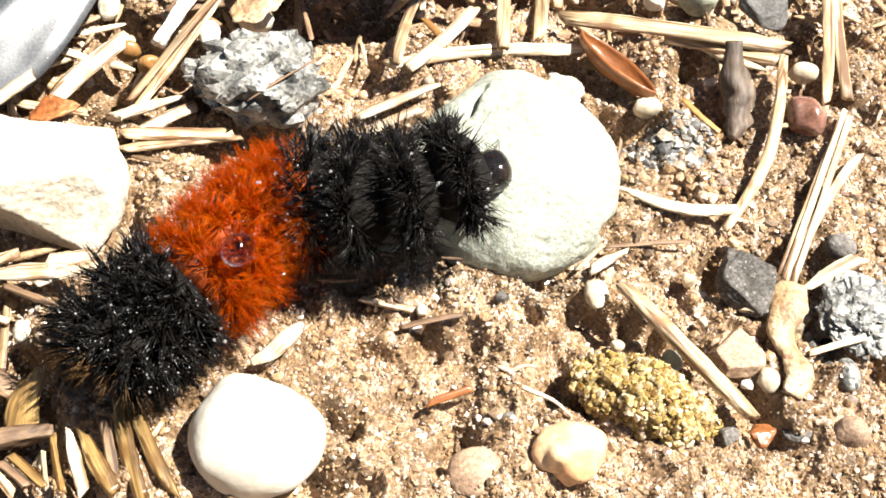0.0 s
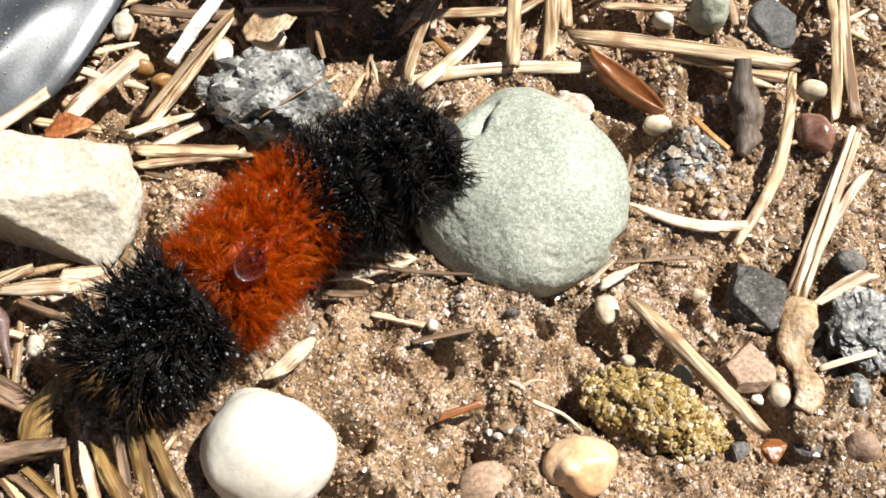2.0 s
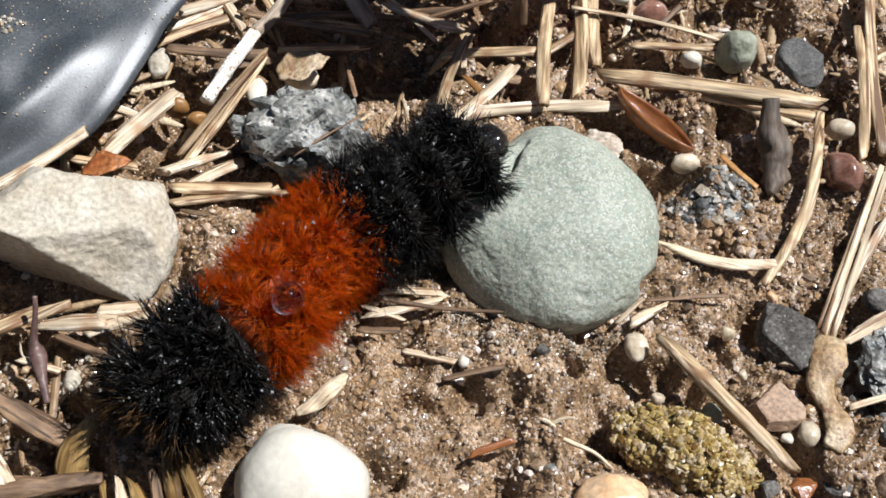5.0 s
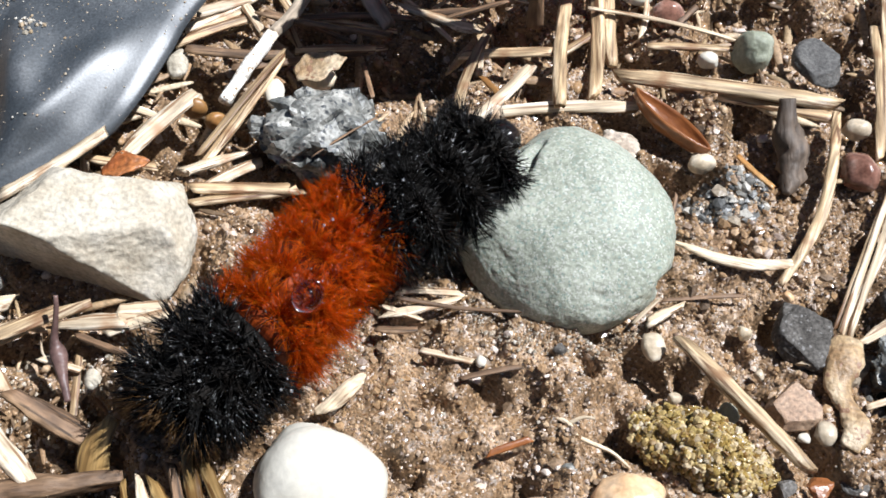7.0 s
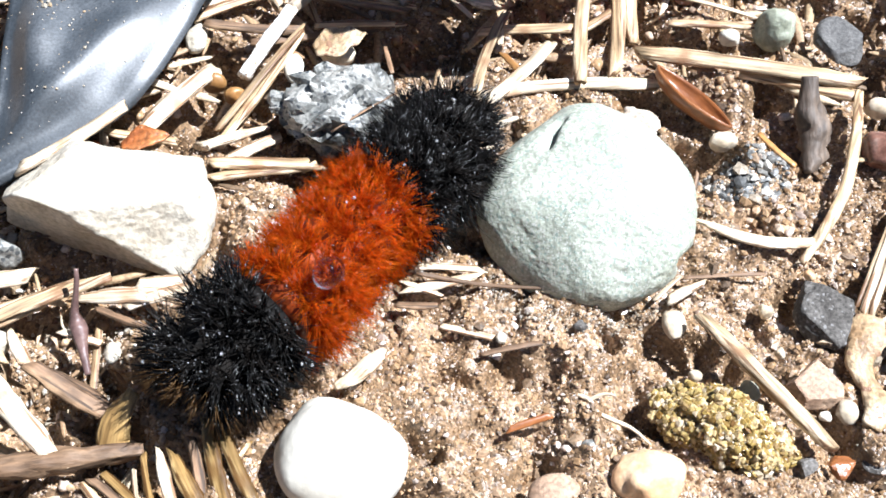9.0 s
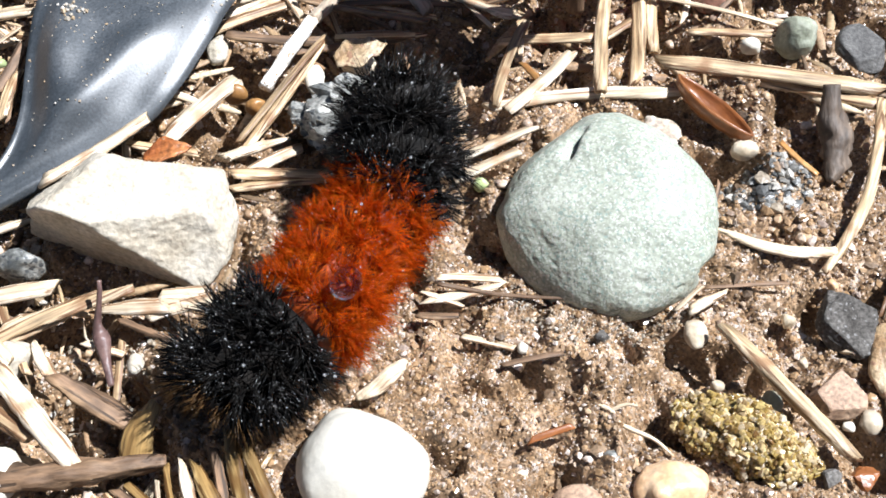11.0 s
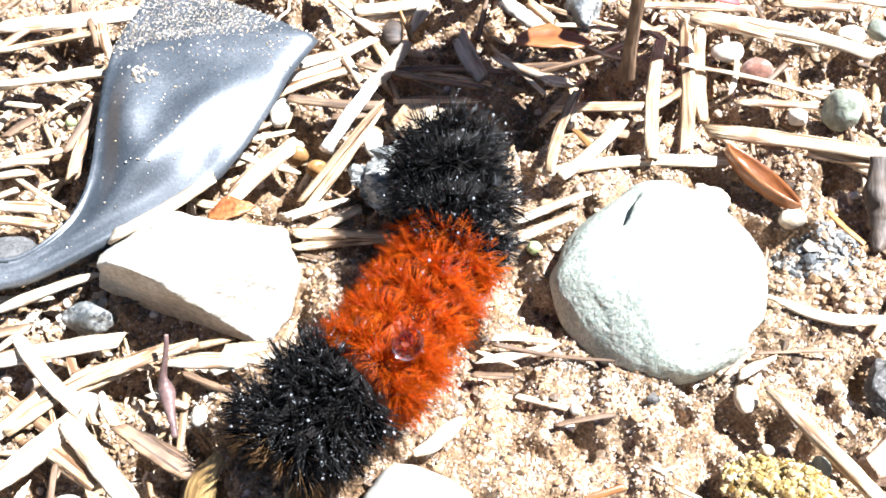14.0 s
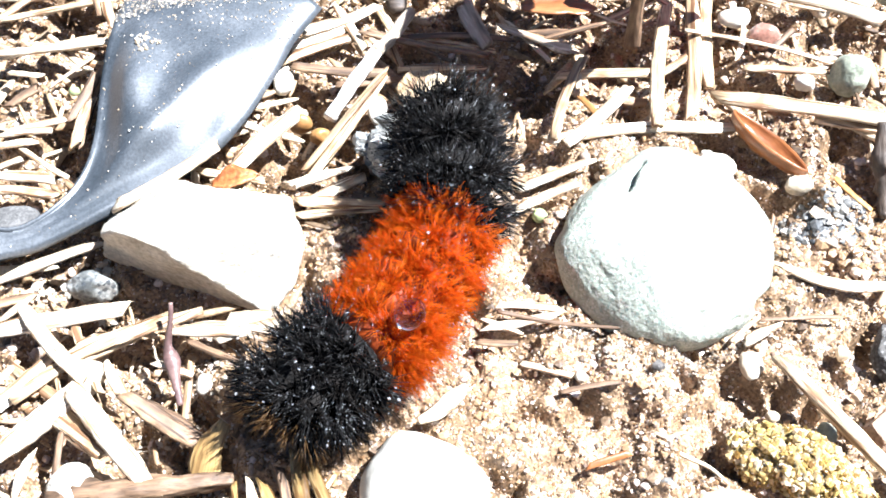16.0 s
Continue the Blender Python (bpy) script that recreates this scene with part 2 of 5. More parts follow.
DEW = bpy.data.materials.new("dew")
DEW.use_nodes = True
_w = DEW.node_tree.nodes["Principled BSDF"]
_w.inputs["Transmission Weight"].default_value, _w.inputs["Roughness"].default_value, _w.inputs["IOR"].default_value = 0.8, 0.08, 1.4


# ---- building blocks ----
def mesh_object(name, verts, faces, mat, parent=None, label="", smooth=True):
    me = bpy.data.meshes.new(name)
    me.from_pydata([tuple(v) for v in np.asarray(verts, float) * MM], [], [tuple(int(i) for i in q) for q in faces])
    me.materials.append(mat)
    me.polygons.foreach_set("use_smooth", [smooth] * len(me.polygons))
    me.update()
    ob = new(name, me)
    if parent is not None:
        ob.parent = parent
    return tagged(ob, label)


def value_noise(p, seed):
    """Smooth noise in -1..1 of points p (n, d) on a lattice of step 1."""
    p = np.asarray(p, float)
    base = np.floor(p).astype(np.int64)
    f = p - base
    f = f * f * (3 - 2 * f)
    total = np.zeros(len(p))
    d = p.shape[1]
    for corner in range(2 ** d):
        bits = np.array([(corner >> k) & 1 for k in range(d)])
        c = base + bits
        h = (seed * 1013) & 0xFFFFFFFF
        for k, prime in zip(range(d), (73856093, 19349663, 83492791)):
            h = h ^ ((c[:, k] * prime) & 0xFFFFFFFF)
        h = (h * 2654435761) & 0xFFFFFFFF
        h = ((h ^ (h >> 15)) * 2246822519) & 0xFFFFFFFF
        h = (h ^ (h >> 13)) & 0xFFFFFFFF
        total += np.prod(np.where(bits, f, 1 - f), 1) * (h / 2147483647.5 - 1)
    return total


def ico(level):
    bm = bmesh.new()
    bmesh.ops.create_icosphere(bm, subdivisions=level, radius=1.0)
    v = np.array([x.co[:] for x in bm.verts])
    f = np.array([[x.index for x in q.verts] for q in bm.faces])
    bm.free()
    return v, f


ICO = {k: ico(k) for k in (1, 2, 3, 4, 5, 6)}
ICO[0] = (np.array([(1, 0, 0), (-1, 0, 0), (0, 1, 0), (0, -1, 0), (0, 0, 1), (0, 0, -1)], float),
          np.array([(0, 2, 4), (2, 1, 4), (1, 3, 4), (3, 0, 4), (2, 0, 5), (1, 2, 5), (3, 1, 5), (0, 3, 5)]))
HOLLOWS = [(-7.0, 24.0, 8.0, 2.2), (24.5, 9.0, 3.0, 1.0), (16.0, 12.0, 3.5, 1.2), (-24.0, -15.5, 4.0, 1.2), (-10.0, 3.0, 4.5, 0.9), (5.0, -13.0, 1.6, 0.9),
           (10.5, -9.5, 1.8, 0.9), (20.5, -9.0, 2.0, 0.7), (33.5, 19.0, 4.0, 1.5), (-21.0, 15.0, 4.0, 1.4), (0.0, -17.5, 1.5, 0.7), (11.5, -15.5, 1.7, 0.8)]


PITS = [(-3.4, 0.5, 2.4, 1.8), (-23.4, 10.4, 2.8, 3.6), (-25.2, -16.6, 2.2, 2.8), (-2.7, 12.5, 2.8, 2.4), (2.0, -12.2, 1.2, 2.2), (-3.5, -18.2, 1.3, 2.2), (8.7, -9.9, 1.1, 1.6), (15.0, -10.4, 1.3, 1.8),
        (-19.6, 14.6, 2.6, 3.4), (-8.2, 19.6, 3.6, 2.6), (-4.2, 21.8, 3.4, 2.6), (-15.8, 10.4, 2.0, 3.0), (3.6, -16.6, 0.9, 1.2), (13.4, 12.6, 2.2, 2.6), (31.5, 15.5, 2.0, 2.6), (22.6, 12.6, 1.6, 2.0),
        (17.5, -11.9, 1.0, 1.6), (-31.0, -14.6, 2.0, 2.6), (-36.8, -16.4, 2.0, 2.4), (22.0, -6.0, 1.3, 1.6), (6.0, 15.6, 1.8, 2.0), (-13.0, 23.6, 2.6, 2.8),
        (-21.5, 17.5, 2.4, 3.2), (-26.5, -12.0, 1.6, 2.0), (-29.6, -17.8, 1.8, 2.4), (-22.6, -9.0, 1.8, 1.8), (-31.5, -8.6, 1.5, 1.8), (27.8, 14.8, 1.6, 2.0), (34.0, 11.0, 1.6, 2.0)]


def ground_height(x, y):
    """The soil's relief in mm: swells, clods, crumbs and a few hollows."""
    x, y = np.atleast_1d(np.asarray(x, float)), np.atleast_1d(np.asarray(y, float))
    p = np.stack([x, y], 1)
    z = 0.35 * value_noise(p / 11, 1) + 0.35 * value_noise(p / 4.3, 2)
    for hx, hy, r, d in HOLLOWS:
        z -= d * np.exp(-(((x - hx) ** 2 + (y - hy) ** 2) / r ** 2) ** 2)
    return z


def ground_relief(x, y):
    p = np.stack([np.ravel(x), np.ravel(y)], 1)
    p = p + 0.7 * np.stack([value_noise(p / 1.7, 31), value_noise(p / 1.7, 32)], 1)
    clod = value_noise(p / 2.1, 3)
    pits = np.minimum(0, value_noise(p / 3.3, 6) + 0.22) * 4.2
    ridge = 0.75 * (0.5 - np.abs(value_noise(p / 3.9, 8)))
    litter = 1 / (1 + np.exp((p[:, 0] + 23) / 1.5)) + 1 / (1 + np.exp((17 - p[:, 1]) / 1.5)) + 0.7 * np.exp(-((p[:, 0] + 18) / 6) ** 2 - ((p[:, 1] - 11) / 6) ** 2)
    pits = pits - np.minimum(1, litter) * (0.9 + 3.0 * np.maximum(0, value_noise(p / 4.6, 9) + 0.15))
    for hx, hy, r, d in PITS:
        pits = pits - d * np.exp(-(((p[:, 0] - hx) ** 2 + (p[:, 1] - hy) ** 2) / r ** 2) ** 2)
    return 0.62 * np.abs(clod) ** 0.7 * np.sign(clod) + ridge + pits + 0.32 * value_noise(p / 0.95, 4) + 0.24 * value_noise(p / 0.48, 5)


def lift(x, y):
    return float(ground_height(x, y)[0])


# ---- ground ----
def build_ground():
    def axis(lo, hi, step):
        inner = np.arange(lo, hi + step / 2, step)
        outer = step * 2.0 * np.cumsum(1.32 ** np.arange(38))
        return np.concatenate([(lo - outer)[::-1], inner, hi + outer])

    xs, ys = axis(-60, 48, 0.22), axis(-28, 46, 0.22)
    gx, gy = np.meshgrid(xs, ys)
    near = np.exp(-np.maximum(0, np.hypot(gx, gy) - 60) / 200)
    z = ground_height(gx.ravel(), gy.ravel()) + ground_relief(gx, gy)
    z = z * near.ravel()
    nx, ny = len(xs), len(ys)
    idx = np.arange(nx * ny).reshape(ny, nx)
    faces = np.stack([idx[:-1, :-1], idx[:-1, 1:], idx[1:, 1:], idx[1:, :-1]], -1).reshape(-1, 4)
    me = bpy.data.meshes.new("ground")
    co = (np.stack([gx.ravel(), gy.ravel(), z], 1) * MM).astype(np.float32)
    me.vertices.add(len(co)), me.loops.add(faces.size), me.polygons.add(len(faces))
    me.vertices.foreach_set("co", co.ravel())
    me.loops.foreach_set("vertex_index", faces.ravel().astype(np.int32))
    me.polygons.foreach_set("loop_start", np.arange(0, faces.size, 4, dtype=np.int32))
    me.polygons.foreach_set("use_smooth", np.ones(len(faces), bool))
    me.update(calc_edges=True)
    me.materials.append(SOIL)
    tagged(new("ground", me), "damp brown sandy soil with crumbs and hollows", "soil", kind="structure")


build_ground()


def scatter(name, count, sizes, mat, label, category, level=1, sink=0.3, jitter=0.25, region=(-58, 46, -27, 44), flat=0.8, seed=1, keep=None, smooth=False, long=1.0, pile=0.0):
    """Many small pieces strewn over the soil, as one object."""
    r = np.random.default_rng(seed)
    v0, f0 = ICO[level]
    x, y = r.uniform(region[0], region[1], count), r.uniform(region[2], region[3], count)
    if keep is not None:
        ok = keep(x, y, r)
        x, y = x[ok], y[ok]
    n = len(x)
    s = np.clip(np.exp(r.normal(math.log(sizes[0]), sizes[1], n)), sizes[2], sizes[3])
    v = v0[None] * (1 + jitter * r.uniform(-1, 1, (n, len(v0), 1)))
    v = v * np.stack([r.uniform(0.6, 1, n) * long if long > 1 else np.ones(n), r.uniform(0.6, 1, n), r.uniform(0.5, flat, n)], 1)[:, None]
    a = r.uniform(0, 2 * math.pi, n)
    c, sn = np.cos(a)[:, None], np.sin(a)[:, None]
    v = np.stack([v[..., 0] * c - v[..., 1] * sn, v[..., 0] * sn + v[..., 1] * c, v[..., 2]], -1) * s[:, None, None]
    z = ground_height(x, y) + ground_relief(x, y) + s * (0.6 - sink) + pile * r.uniform(0, 1, n) ** 2
    v = v + np.stack([x, y, z], 1)[:, None]
    f = (f0[None] + (np.arange(n) * len(v0))[:, None, None]).reshape(-1, 3)
    me = bpy.data.meshes.new(name)
    co = (v.reshape(-1, 3) * MM).astype(np.float32)
    me.vertices.add(len(co)), me.loops.add(f.size), me.polygons.add(len(f))
    me.vertices.foreach_set("co", co.ravel())
    me.loops.foreach_set("vertex_index", f.ravel().astype(np.int32))
    me.polygons.foreach_set("loop_start", np.arange(0, f.size, 3, dtype=np.int32))
    me.polygons.foreach_set("use_smooth", np.full(len(f), smooth))
    me.update(calc_edges=True)
    me.materials.append(mat)
    return tagged(new(name, me), label, category, kind="stuff")


scatter("soil_crumbs", 7000, (0.2, 0.5, 0.1, 0.75), CRUMB, "brown crumbs of damp soil strewn over the ground", "soil", level=1, jitter=0.4, sink=0.75, seed=3, flat=0.9)
scatter("sand", 150000, (0.1, 0.38, 0.05, 0.24), SAND, "fine amber and white sand grains on soil", "sand", seed=4, level=0, jitter=0.3, sink=0.35)
scatter("sand", 14000, (0.17, 0.42, 0.1, 0.42), SAND, "coarse amber, white and grey sand grains on soil", "sand", seed=14, sink=0.5, jitter=0.35)
scatter("sand", 3200, (0.28, 0.38, 0.16, 0.62), SAND, "coarse rounded golden grains among litter", "sand", seed=34, sink=0.35, jitter=0.22, flat=1.0, smooth=True, level=2,
        keep=lambda x, y, r: (x < -20 + 4 * r.normal(size=len(x))) | (y > 8 + 5 * r.normal(size=len(x))))
scatter("sand_crust", 5200, (0.085, 0.4, 0.04, 0.2), QUARTZ, "pale sandy crust banked against a cobble", "sand", seed=44, sink=0.2, jitter=0.3, region=(-3, 14, -12, 0), pile=0.35, level=0,
        keep=lambda x, y, r: (np.abs(np.hypot(x - 7.9, y - 1.0) - 9.6 - 0.5 * r.normal(size=len(x))) < 0.9) & (x > 0.5))
scatter("quartz_grains", 5600, (0.085, 0.4, 0.04, 0.24), QUARTZ, "clear and milky quartz grains glinting on soil", "sand", seed=24, sink=0.3, jitter=0.2)
scatter("plant_litter", 1300, (0.26, 0.4, 0.12, 0.62), CHAFF, "splinters of dry straw and bark littering the soil", "litter", seed=9, level=2, jitter=0.12, sink=0.2, flat=0.6, smooth=True, long=7.0, pile=1.1,
        keep=lambda x, y, r: (x < -23 + 4 * r.normal(size=len(x))) | (y > 15 + 4 * r.normal(size=len(x))))
scatter("pale_crumbs", 420, (0.3, 0.45, 0.12, 0.75), QUARTZ, "pale crumbs of grit heaped beside a beige rock", "grit", seed=54, sink=0.1, jitter=0.3, region=(-41, -30, -6, 4), pile=1.4, level=2,
        keep=lambda x, y, r: (np.abs((y - 1.2) - 0.55 * (x + 34)) < 1.3) | (np.hypot(x + 34.5, y + 3.5) < 1.4))
scatter("pale_crumbs", 220, (0.15, 0.45, 0.08, 0.36), QUARTZ, "pale grit round the foot of a sprout", "grit", seed=55, sink=0.2, jitter=0.3, region=(-33, -23, -15, -7), pile=0.6, level=1)
scatter("slate_gravel", 650, (0.22, 0.5, 0.08, 0.6), SLATE, "glassy slate-grey gravel lying on soil", "gravel", seed=5, region=(16.5, 24.0, 2.0, 8.5), jitter=0.42, flat=0.6, keep=lambda x, y, r: np.hypot((x - 20.3) / 3.4, (y - 5.0) / 2.6) < 1)
scatter("pale_gravel", 110, (0.34, 0.35, 0.18, 0.6), SAND, "pale grey and tan gravel lying on soil", "gravel", seed=6, region=(17, 24, -1.2, 2.6), jitter=0.2, keep=lambda x, y, r: np.hypot((x - 20.8) / 3.2, (y - 0.7) / 1.6) < 1)
scatter("slate_gravel", 70, (0.55, 0.3, 0.25, 1.0), SLATE, "blue-grey and green gravel lying on soil", "gravel", seed=8, region=(26.5, 36, -15, -6), jitter=0.32, flat=0.7, keep=lambda x, y, r: np.hypot((x - 30.5) / 3.0, (y + 10.5) / 3.6) < 1)


# ---- stones ----
def stone(name, at, axes, mat, label, category="stone", turn=0.0, seed=1, facets=0, cut=(0.72, 0.95), lump=0.10, level=3, fine=0.0, tilt=(0, 0), square=2.0, smooth=True, group="", planes=(), crisp=24, grooves=(), shards=0, step=None, dome=0.0, pits=0.0):
    """A stone: a rounded body cut by flat facets and roughened. at: its middle; axes: half sizes, in mm."""
    r = np.random.default_rng(seed)
    v, f = ICO[level]
    v = v / (np.abs(v) ** square).sum(1, keepdims=True) ** (1 / square)
    if dome:
        v = v / (np.hypot(v[:, 0], v[:, 1]) ** dome + np.abs(v[:, 2]) ** dome)[:, None] ** (1 / dome)
    cuts = []
    for _ in range(facets):
        d = r.normal(size=3)
        cuts.append((*(d / np.linalg.norm(d)), r.uniform(*cut)))
    cuts += list(planes)
    total = np.ones(len(v))
    for a, b, c, d in cuts:
        total += np.maximum((v @ np.array([a, b, c])) / d, 0) ** crisp
    v = v * (total ** (-1 / crisp))[:, None]
    for p, q, wide, deep in grooves:
        p, q = np.array(p, float) / np.linalg.norm(p), np.array(q, float) / np.linalg.norm(q)
        u = v / np.linalg.norm(v, axis=1, keepdims=True)
        h = np.clip(((u - p) @ (q - p)) / ((q - p) @ (q - p)), 0, 1)
        c = p + h[:, None] * (q - p)
        c /= np.linalg.norm(c, axis=1, keepdims=True)
        off = np.linalg.norm(u - c, axis=1)
        v = v * (1 - deep * np.exp(-(off / wide) ** 2))[:, None]
    if step:
        u = v / np.linalg.norm(v, axis=1, keepdims=True)
        edge = u @ (np.array(step[0]) / np.linalg.norm(step[0])) - step[1] + 0.05 * value_noise(u * 3.0 + seed, seed + 8)
        v = v * (1 - step[2] / (1 + np.exp(-edge / 0.018)))[:, None]
    if shards:
        u = v / np.linalg.norm(v, axis=1, keepdims=True) + 0.10 * np.stack([value_noise(v * 4 + 9 * a, seed + 5 + a) for a in range(3)], 1)
        d = r.normal(size=(shards, 3))
        d /= np.linalg.norm(d, axis=1, keepdims=True)
        near = np.argmax(u @ d.T, axis=1)
        tilt_of = r.normal(size=(shards, 3)) * 0.38
        v = v * (1 + r.uniform(-0.10, 0.08, shards)[near] + ((u - d[near]) * tilt_of[near]).sum(1))[:, None]
    k = 1 + lump * value_noise(v * 1.6 + 7.3 * seed, seed) + lump * 0.5 * value_noise(v * 3.7 + 3.1 * seed, seed + 1)
    if fine:
        k += fine * value_noise(v * 9 + seed, seed + 2) + fine * 0.6 * value_noise(v * 19 + seed, seed + 3)
    if pits:
        k -= pits * np.maximum(0, value_noise(v * 19 + seed, seed + 21) - 0.32) + 0.6 * pits * np.maximum(0, value_noise(v * 36 + seed, seed + 22) - 0.25)
    v = v * k[:, None] * np.array(axes)
    base = min(axes[2] * 0.98, float(-v[:, 2].min()))
    ob = mesh_object(name, v + (0, 0, base), f, mat, smooth=smooth)
    x, y, z = at
    ob.matrix_world = Matrix.Translation(Vector((x, y, z + lift(x, y) * 0.6 - base)) * MM) @ pose(0, 0, 0, tilt[0], tilt[1], turn)
    return tagged(ob, label, category, group)


stone("cobble", (7.9, 1.3, 0.9), (8.2, 8.6, 5.0), GREEN, "rounded grey-green stone, finely pitted, half sunk in soil", level=6, seed=11, lump=0.04, fine=0.006, crisp=14, dome=2.35,
      planes=((0.62, 0.66, 0.42, 0.97), (-0.55, 0.75, 0.37, 0.97), (-0.55, -0.66, 0.51, 0.83), (0.12, -0.78, 0.61, 0.90), (-0.30, -0.10, 0.95, 0.88)), pits=0.022, step=((-0.74, 0.55, 0.40), 0.80, 0.055),
      grooves=(((-0.25, 0.60, 0.76), (-0.42, 0.36, 0.83), 0.06, 0.10), ((-0.36, 0.47, 0.80), (-0.40, 0.40, 0.82), 0.05, 0.10), ((0.77, -0.62, 0.17), (0.81, -0.46, -0.34), 0.035, 0.2), ((0.82, -0.56, 0.04), (0.81, -0.46, -0.34), 0.07, 0.12)))
stone("pebble", (-9.2, -19.1, 0.9), (4.4, 4.5, 3.2), WHITE, "smooth cream-white pebble on damp soil", "pebble", level=4, seed=5, lump=0.05, turn=20, crisp=8,
      planes=((-0.5, 0.8, 0.3, 0.96), (0.85, 0.35, 0.3, 0.88), (0.62, 0.75, 0.25, 0.80)))
stone("rock", (-27.3, -0.7, 2.6), (7.7, 5.7, 4.5), LIGHT, "angular pale beige rock with flat faces on litter", "rock", level=6, seed=9, square=3.0, lump=0.065, fine=0.018, crisp=70, facets=5, cut=(0.86, 0.97),
      planes=((0.298, -0.147, 0.943, 0.69), (-0.438, -0.886, -0.155, 0.435), (0.375, -0.822, 0.43, 0.60), (-0.72, 0.45, 0.53, 0.84), (0.95, 0.10, 0.30, 0.87), (0.2, 0.85, 0.48, 0.84), (-0.95, -0.2, 0.1, 0.90)))
stone("rock", (-10.7, 9.8, 1.7), (5.2, 4.0, 3.4), SPECK, "rough crumbly grey rock with dark flecks", "rock", level=5, seed=17, facets=10, cut=(0.75, 0.95), lump=0.09, fine=0.014, crisp=40, smooth=False, shards=100)
stone("rock", (31.8, -10.2, 0.2), (2.7, 3.1, 1.2), SPECK, "crumbly grey-green rock lying on soil", "rock", level=5, seed=18, facets=8, cut=(0.75, 0.95), lump=0.1, fine=0.035, crisp=40, smooth=False, shards=160)
stone("stone", (24.2, -8.0, 0.7), (2.2, 2.9, 1.4), BLACK, "angular charcoal-black stone with a flat top", turn=15, seed=21, square=2.6, lump=0.04, level=5, fine=0.028, crisp=60, facets=4, cut=(0.78, 0.92),
      planes=((0.05, -0.32, 0.94, 0.55), (-0.75, -0.6, 0.2, 0.78), (0.72, -0.65, 0.2, 0.75), (0.6, 0.75, 0.2, 0.72), (-0.7, 0.7, 0.1, 0.82)))
stone("stone", (29.9, 18.9, 0.8), (2.1, 2.5, 1.3), ASH, "flat ash-grey stone on damp soil", seed=23, square=2.4, facets=6, cut=(0.7, 0.9), lump=0.04, level=5, fine=0.016, crisp=60,
      planes=((0.0, -0.25, 0.97, 0.55), (0.8, -0.5, 0.3, 0.8), (-0.7, -0.6, 0.3, 0.8)))
stone("pebble", (24.6, 19.8, 0.7), (1.7, 1.8, 1.9), GRIT, "small sage-green pebble beside dry needles", "pebble", seed=25, lump=0.14, fine=0.01, level=4, facets=6, cut=(0.8, 0.95), crisp=14)
stone("pebble", (31.0, 6.9, 0.6), (1.65, 2.0, 1.5), PLUM, "glossy plum-brown round pebble", "pebble", seed=27, lump=0.04, level=4, facets=6, cut=(0.74, 0.95), crisp=16)
stone("pebble", (10.7, -20.8, 0.6), (2.5, 2.2, 2.2), OCHRE, "orange and white pebble sunk in soil", "pebble", turn=15, seed=29, lump=0.16, fine=0.012, level=4, facets=7, cut=(0.8, 0.95), crisp=12)
stone("stone", (22.6, -13.4, 0.4), (1.9, 1.8, 0.9), TAUPE, "flat taupe stone chip on soil", seed=31, square=3, lump=0.02, level=4, crisp=60, smooth=False,
      planes=((0.05, -0.2, 0.98, 0.6), (0.8, 0.55, 0.2, 0.8), (-0.7, 0.7, 0.2, 0.65), (0.1, -0.97, 0.2, 0.8), (-0.8, -0.5, 0.2, 0.8)))


# ---- needles, stalks, roots ----
def spline(points, u):
    """Catmull-Rom through points (n, d) at u in 0..n-1."""
    p = np.asarray(points, float)
    p = np.concatenate([2 * p[:1] - p[1:2], p, 2 * p[-1:] - p[-2:-1]])
    i = np.clip(np.floor(u).astype(int), 0, len(p) - 4)
    f = (np.asarray(u) - i)[:, None]
    a, b, c, d = p[i], p[i + 1], p[i + 2], p[i + 3]
    return 0.5 * (2 * b + (c - a) * f + (2 * a - 5 * b + 4 * c - d) * f ** 2 + (3 * b - a - 3 * c + d) * f ** 3)


